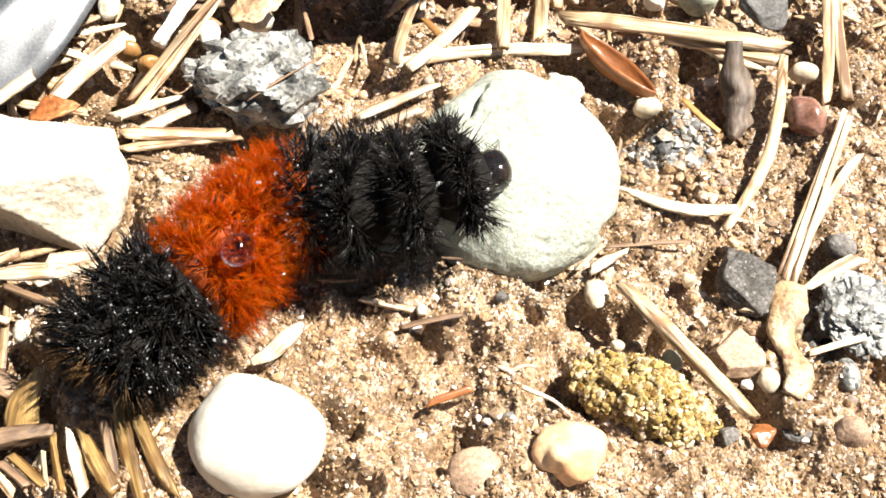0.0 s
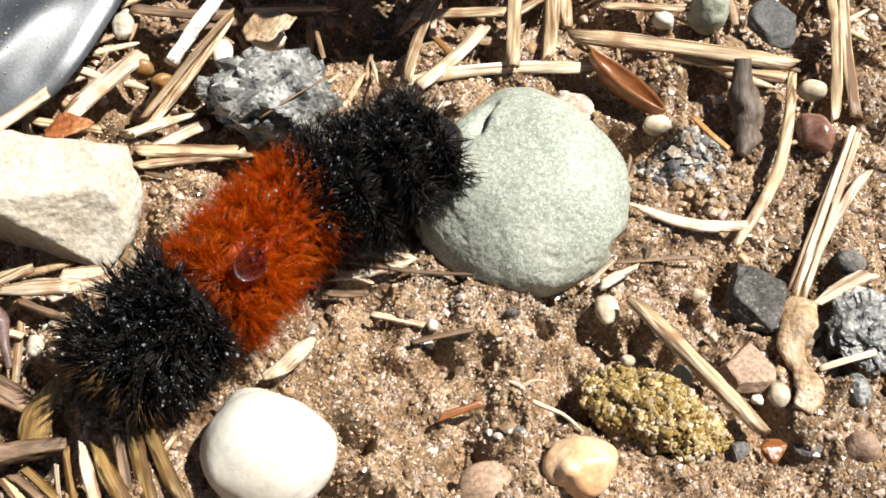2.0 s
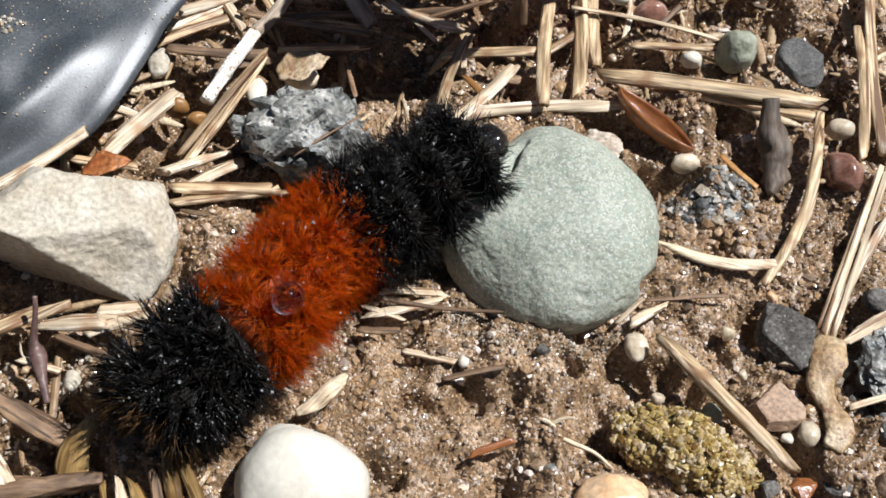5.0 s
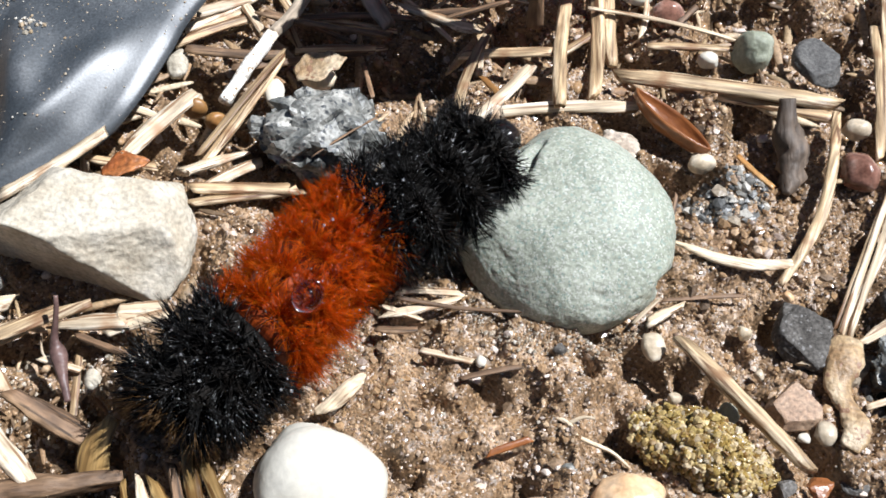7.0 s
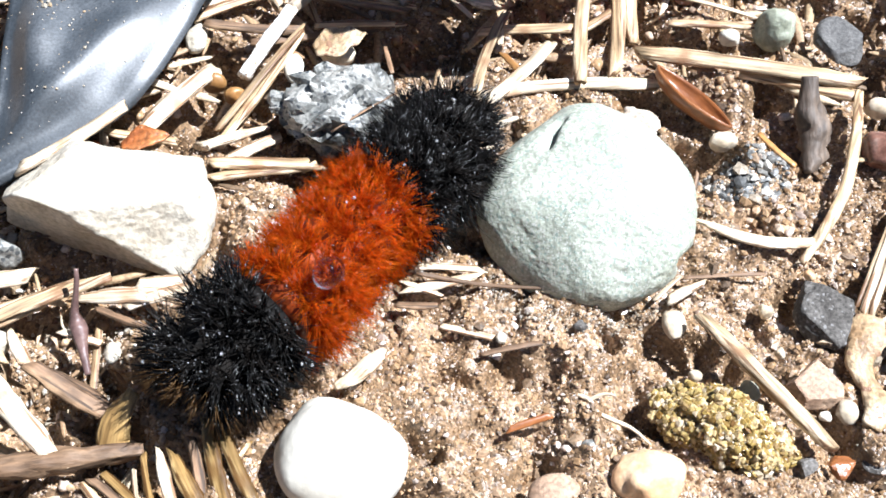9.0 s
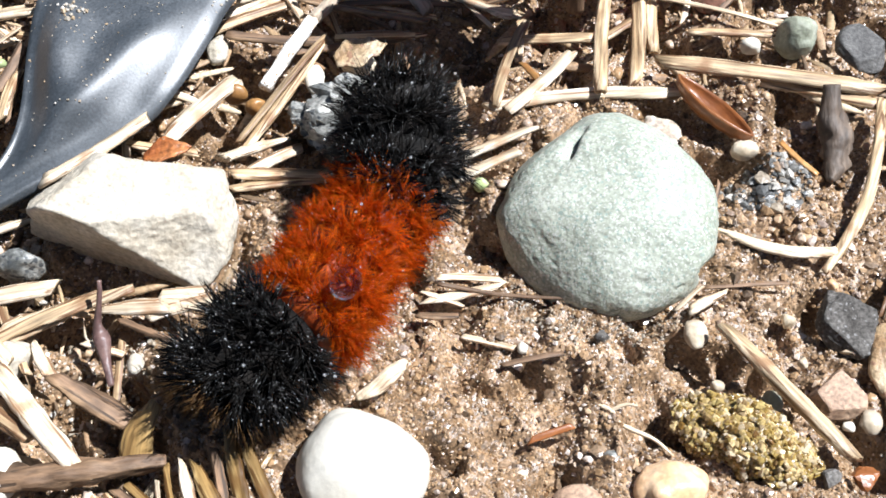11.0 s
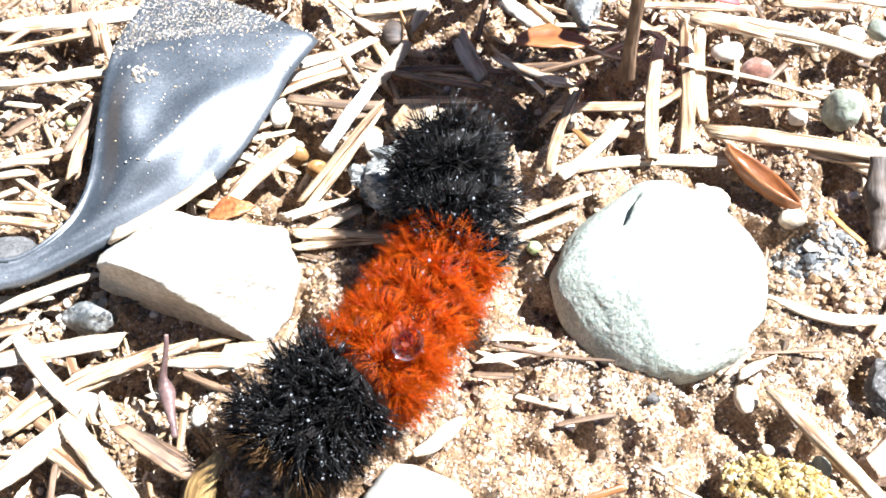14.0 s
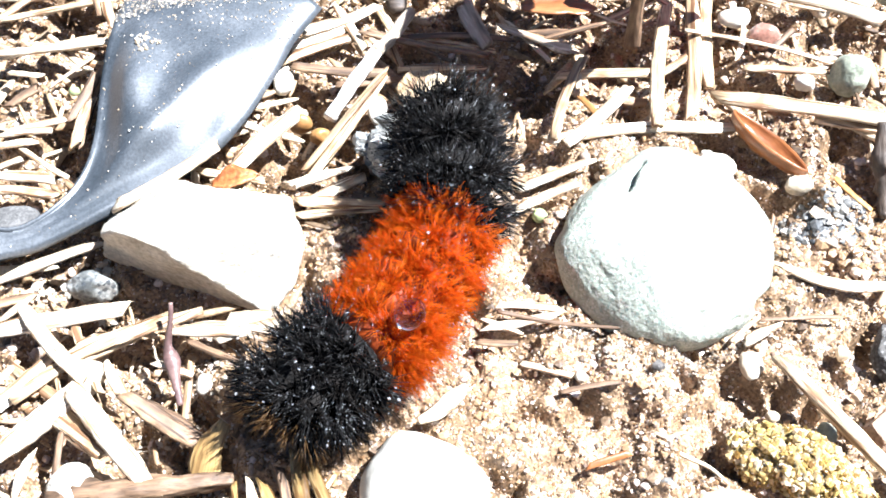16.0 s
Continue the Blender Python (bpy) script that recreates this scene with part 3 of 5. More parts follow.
def tube(points, radii, mat, name, label, category, flat=0.9, group="", rough=0.16):
    """A bent stalk, root or stick through points, with a radius at each, in mm."""
    pts = [(x, y, z + lift(x, y)) for x, y, z in points]
    n = 10 * (len(pts) - 1) + 1
    u = np.linspace(0, len(pts) - 1, n)
    c, rad = spline(pts, u), spline([(q,) for q in radii], u)[:, 0]
    o = c.mean(0)
    o[2] = c[:, 2].min()
    t = np.gradient(c, axis=0)
    t /= np.linalg.norm(t, axis=1, keepdims=True)
    sides = 16
    verts = []
    for k in range(n):
        side = np.cross((0, 0, 1.0) if abs(t[k][2]) < 0.9 else (0, 1.0, 0), t[k])
        side /= np.linalg.norm(side)
        up = np.cross(t[k], side)
        for j in range(sides):
            q = 2 * math.pi * j / sides
            w = rad[k] * (1 + rough * value_noise([[k / 5.3, 1.6 * math.cos(q), 1.6 * math.sin(q) + radii[0] * 50]], 31)[0] + 0.6 * rough * value_noise([[k / 2.3, 3.5 * math.cos(q), 3.5 * math.sin(q) + radii[0] * 50]], 32)[0])
            verts.append(c[k] - o + side * math.cos(q) * w + up * math.sin(q) * w * flat)
    faces = [(i * sides + j, i * sides + (j + 1) % sides, (i + 1) * sides + (j + 1) % sides, (i + 1) * sides + j) for i in range(n - 1) for j in range(sides)]
    faces += [tuple(range(sides))[::-1], tuple((n - 1) * sides + j for j in range(sides))]
    chord = Vector(c[-1] - c[0]).normalized()
    side = Vector((0, 0, 1)).cross(chord)
    side = side.normalized() if side.length > 0.05 else Vector((0, 1, 0))
    m = Matrix((chord, side, chord.cross(side))).transposed()
    ob = mesh_object(name, np.asarray(verts) @ np.array(m), faces, mat)
    ob.matrix_world = Matrix.Translation(Vector(o) * MM) @ m.to_4x4()
    return tagged(ob, label, category, group)


def needle(a, b, w, mat=None, name="needle", label="", bend=0.0, sag=0.0, flat=0.55, category="needle", group="dry needles"):
    """A dry needle from a to b (mm), with a groove along it and a slight bend."""
    mat = mat or STRAW
    a, b = Vector(a), Vector(b)
    a.z, b.z = a.z + lift(a.x, a.y), b.z + lift(b.x, b.y)
    d = b - a
    n = d.length
    rings, sides = 14, 12
    r = np.random.default_rng(int(abs(a.x * 91 + b.y * 57 + w * 1000)) + 3)
    bow = bend if bend else r.uniform(-0.045, 0.045) * n
    arch = sag if sag else r.uniform(-0.01, 0.03) * n
    slant = r.uniform(-0.5, 0.5, 2) * w
    thin = np.where(r.uniform(size=2) < 0.2, 0.4, r.uniform(0.72, 0.98, 2))
    crown = r.uniform(0.16, 0.34)
    verts = []
    for i in range(rings):
        k = i / (rings - 1)
        ends = min(k, 1 - k) * n / w
        wid = w * 0.5 * (1 - (1 - (thin[0] if k < 0.5 else thin[1])) * max(0, 1 - ends / 2.2) ** 1.5) * (1 + 0.07 * r.uniform(-1, 1))
        off = bow * 4 * k * (1 - k)
        for j in range(sides):
            q = 2 * math.pi * j / sides
            s, c = math.sin(q), math.cos(q)
            rad = 1 - crown * max(0, s) ** 6 - 0.2 * max(0, -s) ** 8 + 0.05 * r.uniform(-1, 1)
            cutoff = (slant[0] * c + r.uniform(-0.1, 0.1) * w) if i == 0 else (slant[1] * c + r.uniform(-0.1, 0.1) * w) if i == rings - 1 else 0
            verts.append((n * k + cutoff, off + wid * rad * c, arch * 4 * k * (1 - k) + wid * flat * rad * s))
    faces = [(i * sides + j, i * sides + (j + 1) % sides, (i + 1) * sides + (j + 1) % sides, (i + 1) * sides + j) for i in range(rings - 1) for j in range(sides)]
    faces += [tuple(range(sides))[::-1], tuple((rings - 1) * sides + j for j in range(sides))]
    ob = mesh_object(name, verts, faces, mat)
    x = d.normalized()
    y = Vector((0, 0, 1)).cross(x).normalized()
    m = Matrix((x, y, x.cross(y))).transposed().to_4x4()
    ob.matrix_world = Matrix.Translation(a * MM) @ m @ Matrix.Rotation(r.uniform(-0.6, 0.6), 4, "X")
    return tagged(ob, label or "dry straw-coloured conifer needle lying on soil", category, group)


needle((-1.0, 12.1, 0.8), (14.7, 14.3, 0.8), 1.18, PALE, label="bleached conifer needle fragment lying on soil")
needle((-0.4, 11.7, 1.4), (2.2, 22.0, 0.6), 1.02)
needle((0.5, 11.3, 1.2), (5.9, 18.3, 0.6), 1.19, PALE, label="bleached conifer needle fragment lying on soil")
needle((0.1, 20.3, 0.5), (7.9, 19.6, 0.9), 0.95)
needle((9.9, 29.2, 0.8), (8.0, 13.1, 1.5), 1.18)
needle((11.9, 30.9, 0.8), (10.9, 14.8, 0.8), 1.39)
needle((13.5, 30.7, 0.6), (12.8, 18.8, 0.5), 1.11)
needle((12.8, 31.0, 1.0), (28.6, 26.7, 0.8), 1.33, PALE, label="bleached conifer needle fragment lying on soil")
needle((7.6, 33.4, 0.6), (18.5, 32.5, 0.6), 0.95)
needle((23.6, 40.7, 0.6), (34.6, 38.2, 0.6), 1.19, PALE, label="bleached conifer needle fragment lying on soil")
needle((20.9, 33.9, 0.6), (27.4, 33.0, 0.6), 0.95)
needle((-1.5, 25.3, 0.6), (1.4, 23.3, 0.6), 1.01, PALE, label="bleached conifer needle fragment lying on soil")
needle((12.9, 17.1, 1.2), (30.4, 13.5, 1.0), 1.47)
needle((21.1, 15.1, 0.6), (30.0, 12.3, 0.6), 1.09)
needle((11.0, 24.4, 1.5), (23.4, 21.0, 0.8), 0.62, PALE, label="bleached conifer needle fragment lying on soil")
needle((15.8, 20.8, 0.6), (23.1, 20.2, 0.6), 0.95)
needle((35.4, 23.1, 0.8), (32.7, 8.1, 0.8), 0.92)
needle((37.4, 28.3, 1.2), (34.6, 8.7, 0.8), 1.03)
needle((33.8, 7.0, 1.5), (26.7, -7.9, 0.8), 0.58, PALE, label="bleached conifer needle fragment lying on soil")
needle((33.3, 6.0, 1.3), (26.5, -7.4, 0.7), 0.54)
needle((34.0, 6.3, 1.6), (27.2, -8.2, 0.9), 0.50, PALE, label="bleached conifer needle fragment lying on soil")
needle((34.1, 2.8, 1.2), (27.1, -8.3, 0.6), 0.74, PALE, label="bleached conifer needle fragment lying on soil")
needle((28.0, -8.7, 0.8), (32.5, -6.0, 0.8), 1.11, PALE, label="bleached conifer needle fragment lying on soil")
needle((23.7, -10.4, 0.8), (25.7, -9.4, 0.8), 0.94, PALE, label="bleached conifer needle fragment lying on soil")
needle((15.4, -8.9, 1.9), (22.7, -18.6, 1.2), 1.3, flat=0.8)
needle((-4.6, -4.2, 0.6), (0.3, -4.2, 0.6), 0.65, PALE, label="bleached conifer needle fragment lying on soil")
needle((-5.6, -6.1, 0.5), (0.1, -4.7, 0.9), 0.81, PALE, label="bleached conifer needle fragment lying on soil")
needle((-5.8, -5.3, 0.5), (-2.7, -6.4, 0.5), 0.57, PALE, label="bleached conifer needle fragment lying on soil")
needle((-3.3, 6.9, 0.6), (2.4, 9.9, 0.9), 1.15, PALE, label="bleached conifer needle fragment lying on soil")
needle((-3.5, 4.9, 0.6), (1.5, 7.5, 0.9), 0.96, PALE, label="bleached conifer needle fragment lying on soil")
needle((-19.9, 7.3, 1.0), (-14.7, 20.5, 0.9), 1.18)
needle((-26.1, 8.3, 1.0), (-23.7, 13.6, 0.8), 1.34)
needle((-34.2, 2.7, 3.4), (-26.8, 7.6, 4.4), 1.37, PALE, label="bleached conifer needle fragment lying on soil")
needle((-29.4, 8.3, 0.8), (-23.6, 7.1, 0.8), 0.79)
needle((-21.5, 6.4, 1.0), (-16.6, 8.6, 1.0), 1.48, PALE, label="bleached conifer needle fragment lying on soil")
needle((-19.8, 4.8, 1.0), (-15.5, 7.7, 1.0), 0.95, PALE, label="bleached conifer needle fragment lying on soil")
needle((-20.8, 3.7, 0.8), (-12.4, 5.6, 0.8), 1.20)
needle((-22.9, 22.1, 0.6), (-18.5, 25.2, 0.6), 1.06)
needle((-31.3, 32.7, 1.2), (-18.0, 40.3, 1.2), 1.96, PALE, name="stick", label="pale weathered stick lying on litter", category="stick")
needle((-51.2, 29.1, 0.6), (-38.3, 30.9, 0.8), 1.49, PALE, label="bleached conifer needle fragment lying on soil")
needle((-50.4, 26.1, 0.6), (-41.0, 28.5, 0.6), 1.15)
needle((-49.0, 21.2, 0.6), (-39.7, 23.1, 0.6), 1.32, PALE, label="bleached conifer needle fragment lying on soil")
needle((-46.5, 12.4, 0.6), (-41.8, 14.2, 0.6), 1.06, PALE, label="bleached conifer needle fragment lying on soil")
needle((-39.8, 11.1, 0.5), (-39.5, 20.1, 0.6), 0.98, BARK, label="brown fragment of bark fibre on soil", category="bark")
needle((-38.8, 10.7, 0.5), (-37.5, 17.1, 0.6), 0.77, BARK, label="brown fragment of bark fibre on soil", category="bark")
needle((-23.3, 22.3, 0.7), (-16.2, 28.0, 0.8), 1.33, PALE, label="bleached conifer needle fragment lying on soil")
needle((-23.9, 20.7, 0.5), (-17.7, 24.3, 0.5), 1.01)
needle((-22.2, 34.8, 1.0), (-15.9, 28.8, 0.8), 1.27, PALE, label="bleached conifer needle fragment lying on soil")
needle((-17.9, 30.8, 0.6), (-11.4, 33.0, 0.6), 1.38, PALE, label="bleached conifer needle fragment lying on soil")
needle((-14.5, 25.4, 0.5), (-5.5, 24.6, 0.5), 1.02)
needle((-15.6, 24.3, 0.5), (-3.9, 25.9, 0.5), 0.71, BARK, label="brown fragment of bark fibre on soil", category="bark")
needle((-13.6, 20.6, 0.5), (-6.6, 22.6, 0.5), 0.80)
needle((-5.3, 27.5, 0.9), (1.8, 22.7, 0.7), 1.32, PALE, label="bleached conifer needle fragment lying on soil")
needle((-9.7, 34.6, 0.8), (-0.3, 38.3, 0.8), 1.73, PALE, label="bleached conifer needle fragment lying on soil")
needle((-9.0, 36.4, 0.8), (-4.7, 41.5, 0.8), 1.65, PALE, label="bleached conifer needle fragment lying on soil")
needle((2.2, 25.3, 0.7), (-4.5, 26.7, 0.7), 0.82, BARK, label="brown fragment of bark fibre on soil", category="bark")
needle((0.2, 37.5, 0.6), (4.5, 35.0, 0.6), 1.19, PALE, label="bleached conifer needle fragment lying on soil")
needle((-26.2, 38.3, 0.6), (-17.2, 43.5, 0.6), 1.23, PALE, label="bleached conifer needle fragment lying on soil")
needle((-39.0, -6.9, 0.8), (-32.4, -5.0, 0.8), 1.31, PALE, label="bleached conifer needle fragment lying on soil")
needle((-35.4, -9.6, 1.0), (-29.0, -6.2, 1.0), 1.13)
needle((-30.8, -12.9, 0.7), (-24.8, -15.5, 0.7), 1.01, BARK, label="brown fragment of bark fibre on soil", category="bark")
needle((-35.8, -13.6, 0.6), (-31.2, -17.4, 0.6), 0.85)
needle((-39.7, -19.0, 1.2), (-34.1, -12.6, 1.2), 1.73, PALE, label="bleached conifer needle fragment lying on soil")
needle((-40.2, -14.7, 0.9), (-36.6, -9.4, 0.9), 1.22, PALE, label="bleached conifer needle fragment lying on soil")
needle((-39.9, -5.8, 1.6), (-33.7, -12.1, 1.6), 1.31, PALE, label="bleached conifer needle fragment lying on soil")
needle((-43.4, -3.5, 0.8), (-36.2, 0.7, 0.8), 1.57, PALE, label="bleached conifer needle fragment lying on soil")
needle((-34.4, -12.9, 1.6), (-27.1, -20.4, 1.2), 1.63, PALE, name="stick", label="pale weathered stick lying on litter", category="stick")
needle((-41.8, -7.8, 0.8), (-32.3, -5.3, 0.8), 1.35, PALE, label="bleached conifer needle fragment lying on soil")
needle((-36.5, -10.7, 1.1), (-29.3, -6.0, 0.9), 1.32)
needle((-32.9, -9.9, 1.0), (-30.9, -12.9, 1.0), 1.05, PALE, label="bleached conifer needle fragment lying on soil")
needle((-30.0, -13.4, 0.7), (-24.5, -15.9, 0.7), 1.19, BARK, label="brown fragment of bark fibre on soil", category="bark")
needle((-35.9, -14.4, 0.7), (-31.4, -17.4, 0.7), 1.10)
needle((-39.8, -10.5, 0.6), (-34.5, -13.7, 0.6), 0.97)
needle((-46.2, 6.3, 0.6), (-40.4, 5.6, 0.6), 1.19)
needle((-46.7, 7.9, 0.6), (-41.1, 7.4, 0.6), 0.93, PALE, label="bleached conifer needle fragment lying on soil")
needle((-43.8, 11.7, 0.6), (-47.4, 10.7, 0.6), 0.85, PALE, label="bleached conifer needle fragment lying on soil")
needle((-42.9, -5.4, 0.6), (-39.8, -4.0, 0.6), 0.94, BARK, label="brown fragment of bark fibre on soil", category="bark")
needle((-25.3, -7.7, 0.6), (-20.4, -6.3, 0.6), 1.08, PALE, label="bleached conifer needle fragment lying on soil")
needle((-24.6, -6.5, 0.6), (-21.2, -7.1, 0.6), 0.75, PALE, label="bleached conifer needle fragment lying on soil")
needle((-41.0, -12.4, 0.5), (-37.2, -12.8, 0.5), 0.73)
needle((-36.4, -17.3, 0.6), (-37.1, -20.7, 0.6), 1.01, PALE, label="bleached conifer needle fragment lying on soil")
needle((-29.5, -9.7, 0.5), (-26.4, -10.8, 0.5), 0.65, PALE, label="bleached conifer needle fragment lying on soil")
needle((-27.4, -7.7, 0.5), (-23.3, -9.5, 0.5), 0.58, BARK, label="brown fragment of bark fibre on soil", category="bark")
needle((-16.9, -17.8, 1.2), (-13.8, -23.4, 0.8), 0.94, WETSTRAW, label="wet golden-brown grass blade lying on soil", category="grass blade", group="grass blades")
needle((-18.1, -16.9, 1.4), (-15.9, -23.6, 0.8), 1.11, WETSTRAW, label="wet golden-brown grass blade lying on soil", category="grass blade", group="grass blades")
needle((-20.1, -19.2, 1.0), (-17.6, -23.1, 0.8), 1.28, WETSTRAW, label="wet golden-brown grass blade lying on soil", category="grass blade", group="grass blades")
needle((-21.1, -18.9, 1.1), (-19.5, -23.2, 0.8), 0.85, PALE, label="bleached conifer needle fragment lying on soil")
needle((-22.1, -19.2, 0.9), (-20.8, -23.1, 0.8), 0.51, WETSTRAW, label="wet golden-brown grass blade lying on soil", category="grass blade", group="grass blades")
needle((-24.5, -20.6, 0.8), (-22.0, -22.8, 0.8), 0.68, WETSTRAW, label="wet golden-brown grass blade lying on soil", category="grass blade", group="grass blades")
needle((-25.2, -21.0, 0.8), (-23.1, -22.7, 0.8), 0.68, BARK, label="brown fragment of bark fibre on soil", category="bark")
needle((-19.1, -18.0, 0.8), (-17.8, -22.7, 0.8), 0.85, BARK, label="brown fragment of bark fibre on soil", category="bark")
needle((-22.5, -20.3, 0.7), (-21.8, -22.9, 0.8), 0.38, PALE, label="bleached conifer needle fragment lying on soil")
needle((-15.2, -18.2, 0.9), (-16.2, -19.9, 0.8), 0.47, WETSTRAW, label="wet golden-brown grass blade lying on soil", category="grass blade", group="grass blades")
tube([(-22.9, -15.5, 3.4), (-23.9, -16.8, 2.8), (-24.2, -18.2, 1.8), (-23.7, -19.1, 0.8)], [0.5, 0.95, 1.1, 0.8], WETSTRAW, "leaf_sheath", "curled brown leaf sheath standing in litter", "leaf", flat=0.35)
tube([(-34.6, -20.9, 1.0), (-30.4, -20.2, 1.2), (-26.2, -19.5, 1.1), (-22.2, -18.7, 0.9)], [0.7, 0.95, 0.8, 0.45], BARK, "twig", "thick brown twig with rough bark on litter", "twig", rough=0.5)
needle((-6.0, -7.2, 0.6), (-3.0, -7.2, 0.6), 0.72, BARK, label="brown fragment of bark fibre on soil", category="bark")
needle((-0.0, -11.3, 0.6), (4.2, -10.4, 0.6), 0.50, BARK, label="brown fragment of bark fibre on soil", category="bark")
needle((1.8, -17.0, 0.6), (4.7, -15.9, 0.6), 0.52, HUSK, label="reddish-brown scrap of bark on soil", category="bark")
needle((-2.8, -8.8, 0.5), (0.9, -9.9, 0.6), 0.55, PALE, label="bleached conifer needle fragment lying on soil")
needle((13.3, -6.9, 0.7), (16.0, -5.4, 0.7), 1.12, PALE, label="bleached conifer needle fragment lying on soil")
needle((12.3, -6.9, 0.7), (14.3, -5.0, 0.9), 0.40, PALE, label="bleached conifer needle fragment lying on soil")
needle((14.5, -5.0, 0.7), (20.5, -4.5, 0.7), 0.32, BARK, label="brown fragment of bark fibre on soil", category="bark")
needle((21.9, 9.0, 0.7), (24.2, 5.6, 0.7), 0.53, AMBER, label="amber-coloured dry stalk on soil", category="stalk")
needle((-27.1, -6.7, 0.6), (-23.5, -6.9, 0.6), 1.12, PALE, label="bleached conifer needle fragment lying on soil")
needle((-24.5, -6.0, 0.6), (-21.3, -5.7, 0.6), 0.96, PALE, label="bleached conifer needle fragment lying on soil")
needle((23.1, -3.5, 0.6), (25.2, -0.5, 0.6), 0.50, PALE, label="bleached conifer needle fragment lying on soil")
needle((15.6, 1.6, 0.6), (16.5, 4.5, 1.0), 0.34, BARK, label="brown fragment of bark fibre on soil", category="bark")
needle((31.6, -12.3, 0.6), (27.5, -13.6, 0.6), 0.54, PALE, label="bleached conifer needle fragment lying on soil")
needle((1.8, 17.1, 0.6), (3.4, 14.6, 0.6), 0.55, AMBER, label="amber-coloured dry stalk on soil", category="stalk")
tube([(30.2, 12.8, 0.8), (28.9, 7.7, 1.2), (27.3, 2.8, 1.2), (25.3, -0.7, 0.9), (23.2, -3.5, 0.6)], [0.35, 0.45, 0.45, 0.42, 0.3], STRAW, "needle", "long bent dry needle lying on soil", "needle", flat=0.6)
tube([(15.7, -0.1, 1.2), (18.5, -1.5, 1.2), (21.3, -2.1, 1.0), (24.3, -1.9, 0.8)], [0.15, 0.42, 0.5, 0.4], PALE, "needle", "curved dry needle with a broken end", "needle", flat=0.6)
tube([(20.5, 40.6, 0.8), (22.9, 37.0, 1.0), (24.5, 34.8, 1.0), (28.0, 33.8, 0.9), (33.4, 32.5, 0.8)], [0.5, 0.5, 0.6, 0.5, 0.5], PALE, "needle", "long bent bleached needle with a node", "needle", flat=0.6)
tube([(-4.6, -5.1, 1.2), (0.1, -5.5, 0.8), (5.5, -6.0, 0.6)], [0.18, 0.16, 0.1], BARK, "stem", "thin dark dry stem beside a stone", "stem")
tube([(-18.9, 13.6, 2.4), (-17.3, 17.4, 2.2), (-15.7, 21.0, 2.0)], [0.55, 0.6, 0.58], CHALK, "stick", "chalky white stick with a broken brown end", "stick", rough=0.3)
# carries the chalky stick on in a darker, greyer wood colour
tube([(-15.7, 21.0, 2.0), (-14.7, 23.7, 1.8), (-13.2, 27.7, 1.5)], [0.57, 0.6, 0.5], GREYWOOD, "stick", "grey far end of a thin chalky stick", "stick")
tube([(6.2, -14.2, 0.7), (7.2, -15.0, 0.7), (7.7, -16.0, 0.7), (8.6, -16.6, 0.7), (9.9, -17.2, 0.7), (11.1, -18.3, 0.7)], [0.1, 0.17, 0.15, 0.17, 0.13, 0.07], PALE, "rootlet", "pale dry kinked rootlet on soil", "root")
tube([(7.2, -15.0, 0.7), (8.2, -14.6, 0.7), (9.0, -14.7, 0.7)], [0.14, 0.12, 0.07], PALE, "rootlet", "pale dry side rootlet on soil", "root")
tube([(-28.0, -6.8, 4.0), (-28.1, -7.8, 3.0), (-28.4, -8.8, 1.6), (-28.1, -9.7, 0.8), (-27.5, -11.4, 0.6), (-27.0, -13.0, 0.3)], [0.16, 0.2, 0.32, 0.62, 0.34, 0.22], PURPLE, "sprout", "purple-brown dry sprout with a swollen base", "sprout")
tube([(-29.8, -7.9, 0.6), (-29.4, -9.3, 0.5), (-28.4, -10.1, 0.6), (-27.1, -10.2, 0.6)], [0.08, 0.09, 0.09, 0.06], PALE, "rootlet", "curly white root fibre at a sprout", "root")
tube([(27.2, -8.4, 0.8), (26.5, -10.3, 1.0), (25.7, -12.0, 0.8), (26.2, -13.9, 0.7), (26.4, -15.4, 0.8), (25.6, -16.9, 0.5)], [1.1, 1.35, 0.9, 0.75, 0.95, 0.6], FLAKE, "bark_flake", "knobbly tan bark flake lying on soil", "bark", flat=0.4, rough=0.26)
tube([(25.7, 12.4, 3.2), (25.7, 10.3, 2.6), (26.0, 8.2, 1.6), (25.5, 6.3, 0.9), (25.1, 5.1, 0.6)], [0.6, 1.0, 1.25, 0.8, 0.3], POD, "pod", "dark wrinkled seed pod standing in soil", "pod", rough=0.36)
tube([(-16.1, 39.3, 1.5), (-15.1, 35.5, 1.5), (-14.0, 31.1, 1.5), (-12.7, 28.8, 0.8)], [0.12, 0.13, 0.16, 0.25], AMBER, "stalk", "thin amber stalk over litter", "stalk")
tube([(2.5, 28.0, 0.6), (3.7, 26.9, 0.9), (5.7, 26.2, 0.6), (7.5, 25.8, 0.5)], [0.1, 0.13, 0.12, 0.06], PALE, "rootlet", "pale dry rootlet on soil", "root")
tube([(-9.9, -14.0, 0.8), (-8.6, -13.5, 1.2), (-7.3, -12.3, 1.4), (-6.7, -11.2, 1.0)], [0.3, 0.55, 0.6, 0.25], PALE, "wood_chip", "pale splintered wood chip beside a pebble", "wood chip", flat=0.5)
stone("pebble", (18.9, 8.0, 0.4), (1.17, 0.75, 0.93), TANPEB, "tan pebble half sunk in soil", "pebble", seed=41, facets=6, cut=(0.74, 0.95), crisp=16)
stone("pebble", (13.6, -8.5, 0.3), (0.87, 1.24, 0.70), TANPEB, "cream pebble half sunk in soil", "pebble", seed=42, facets=6, cut=(0.74, 0.95), crisp=16)
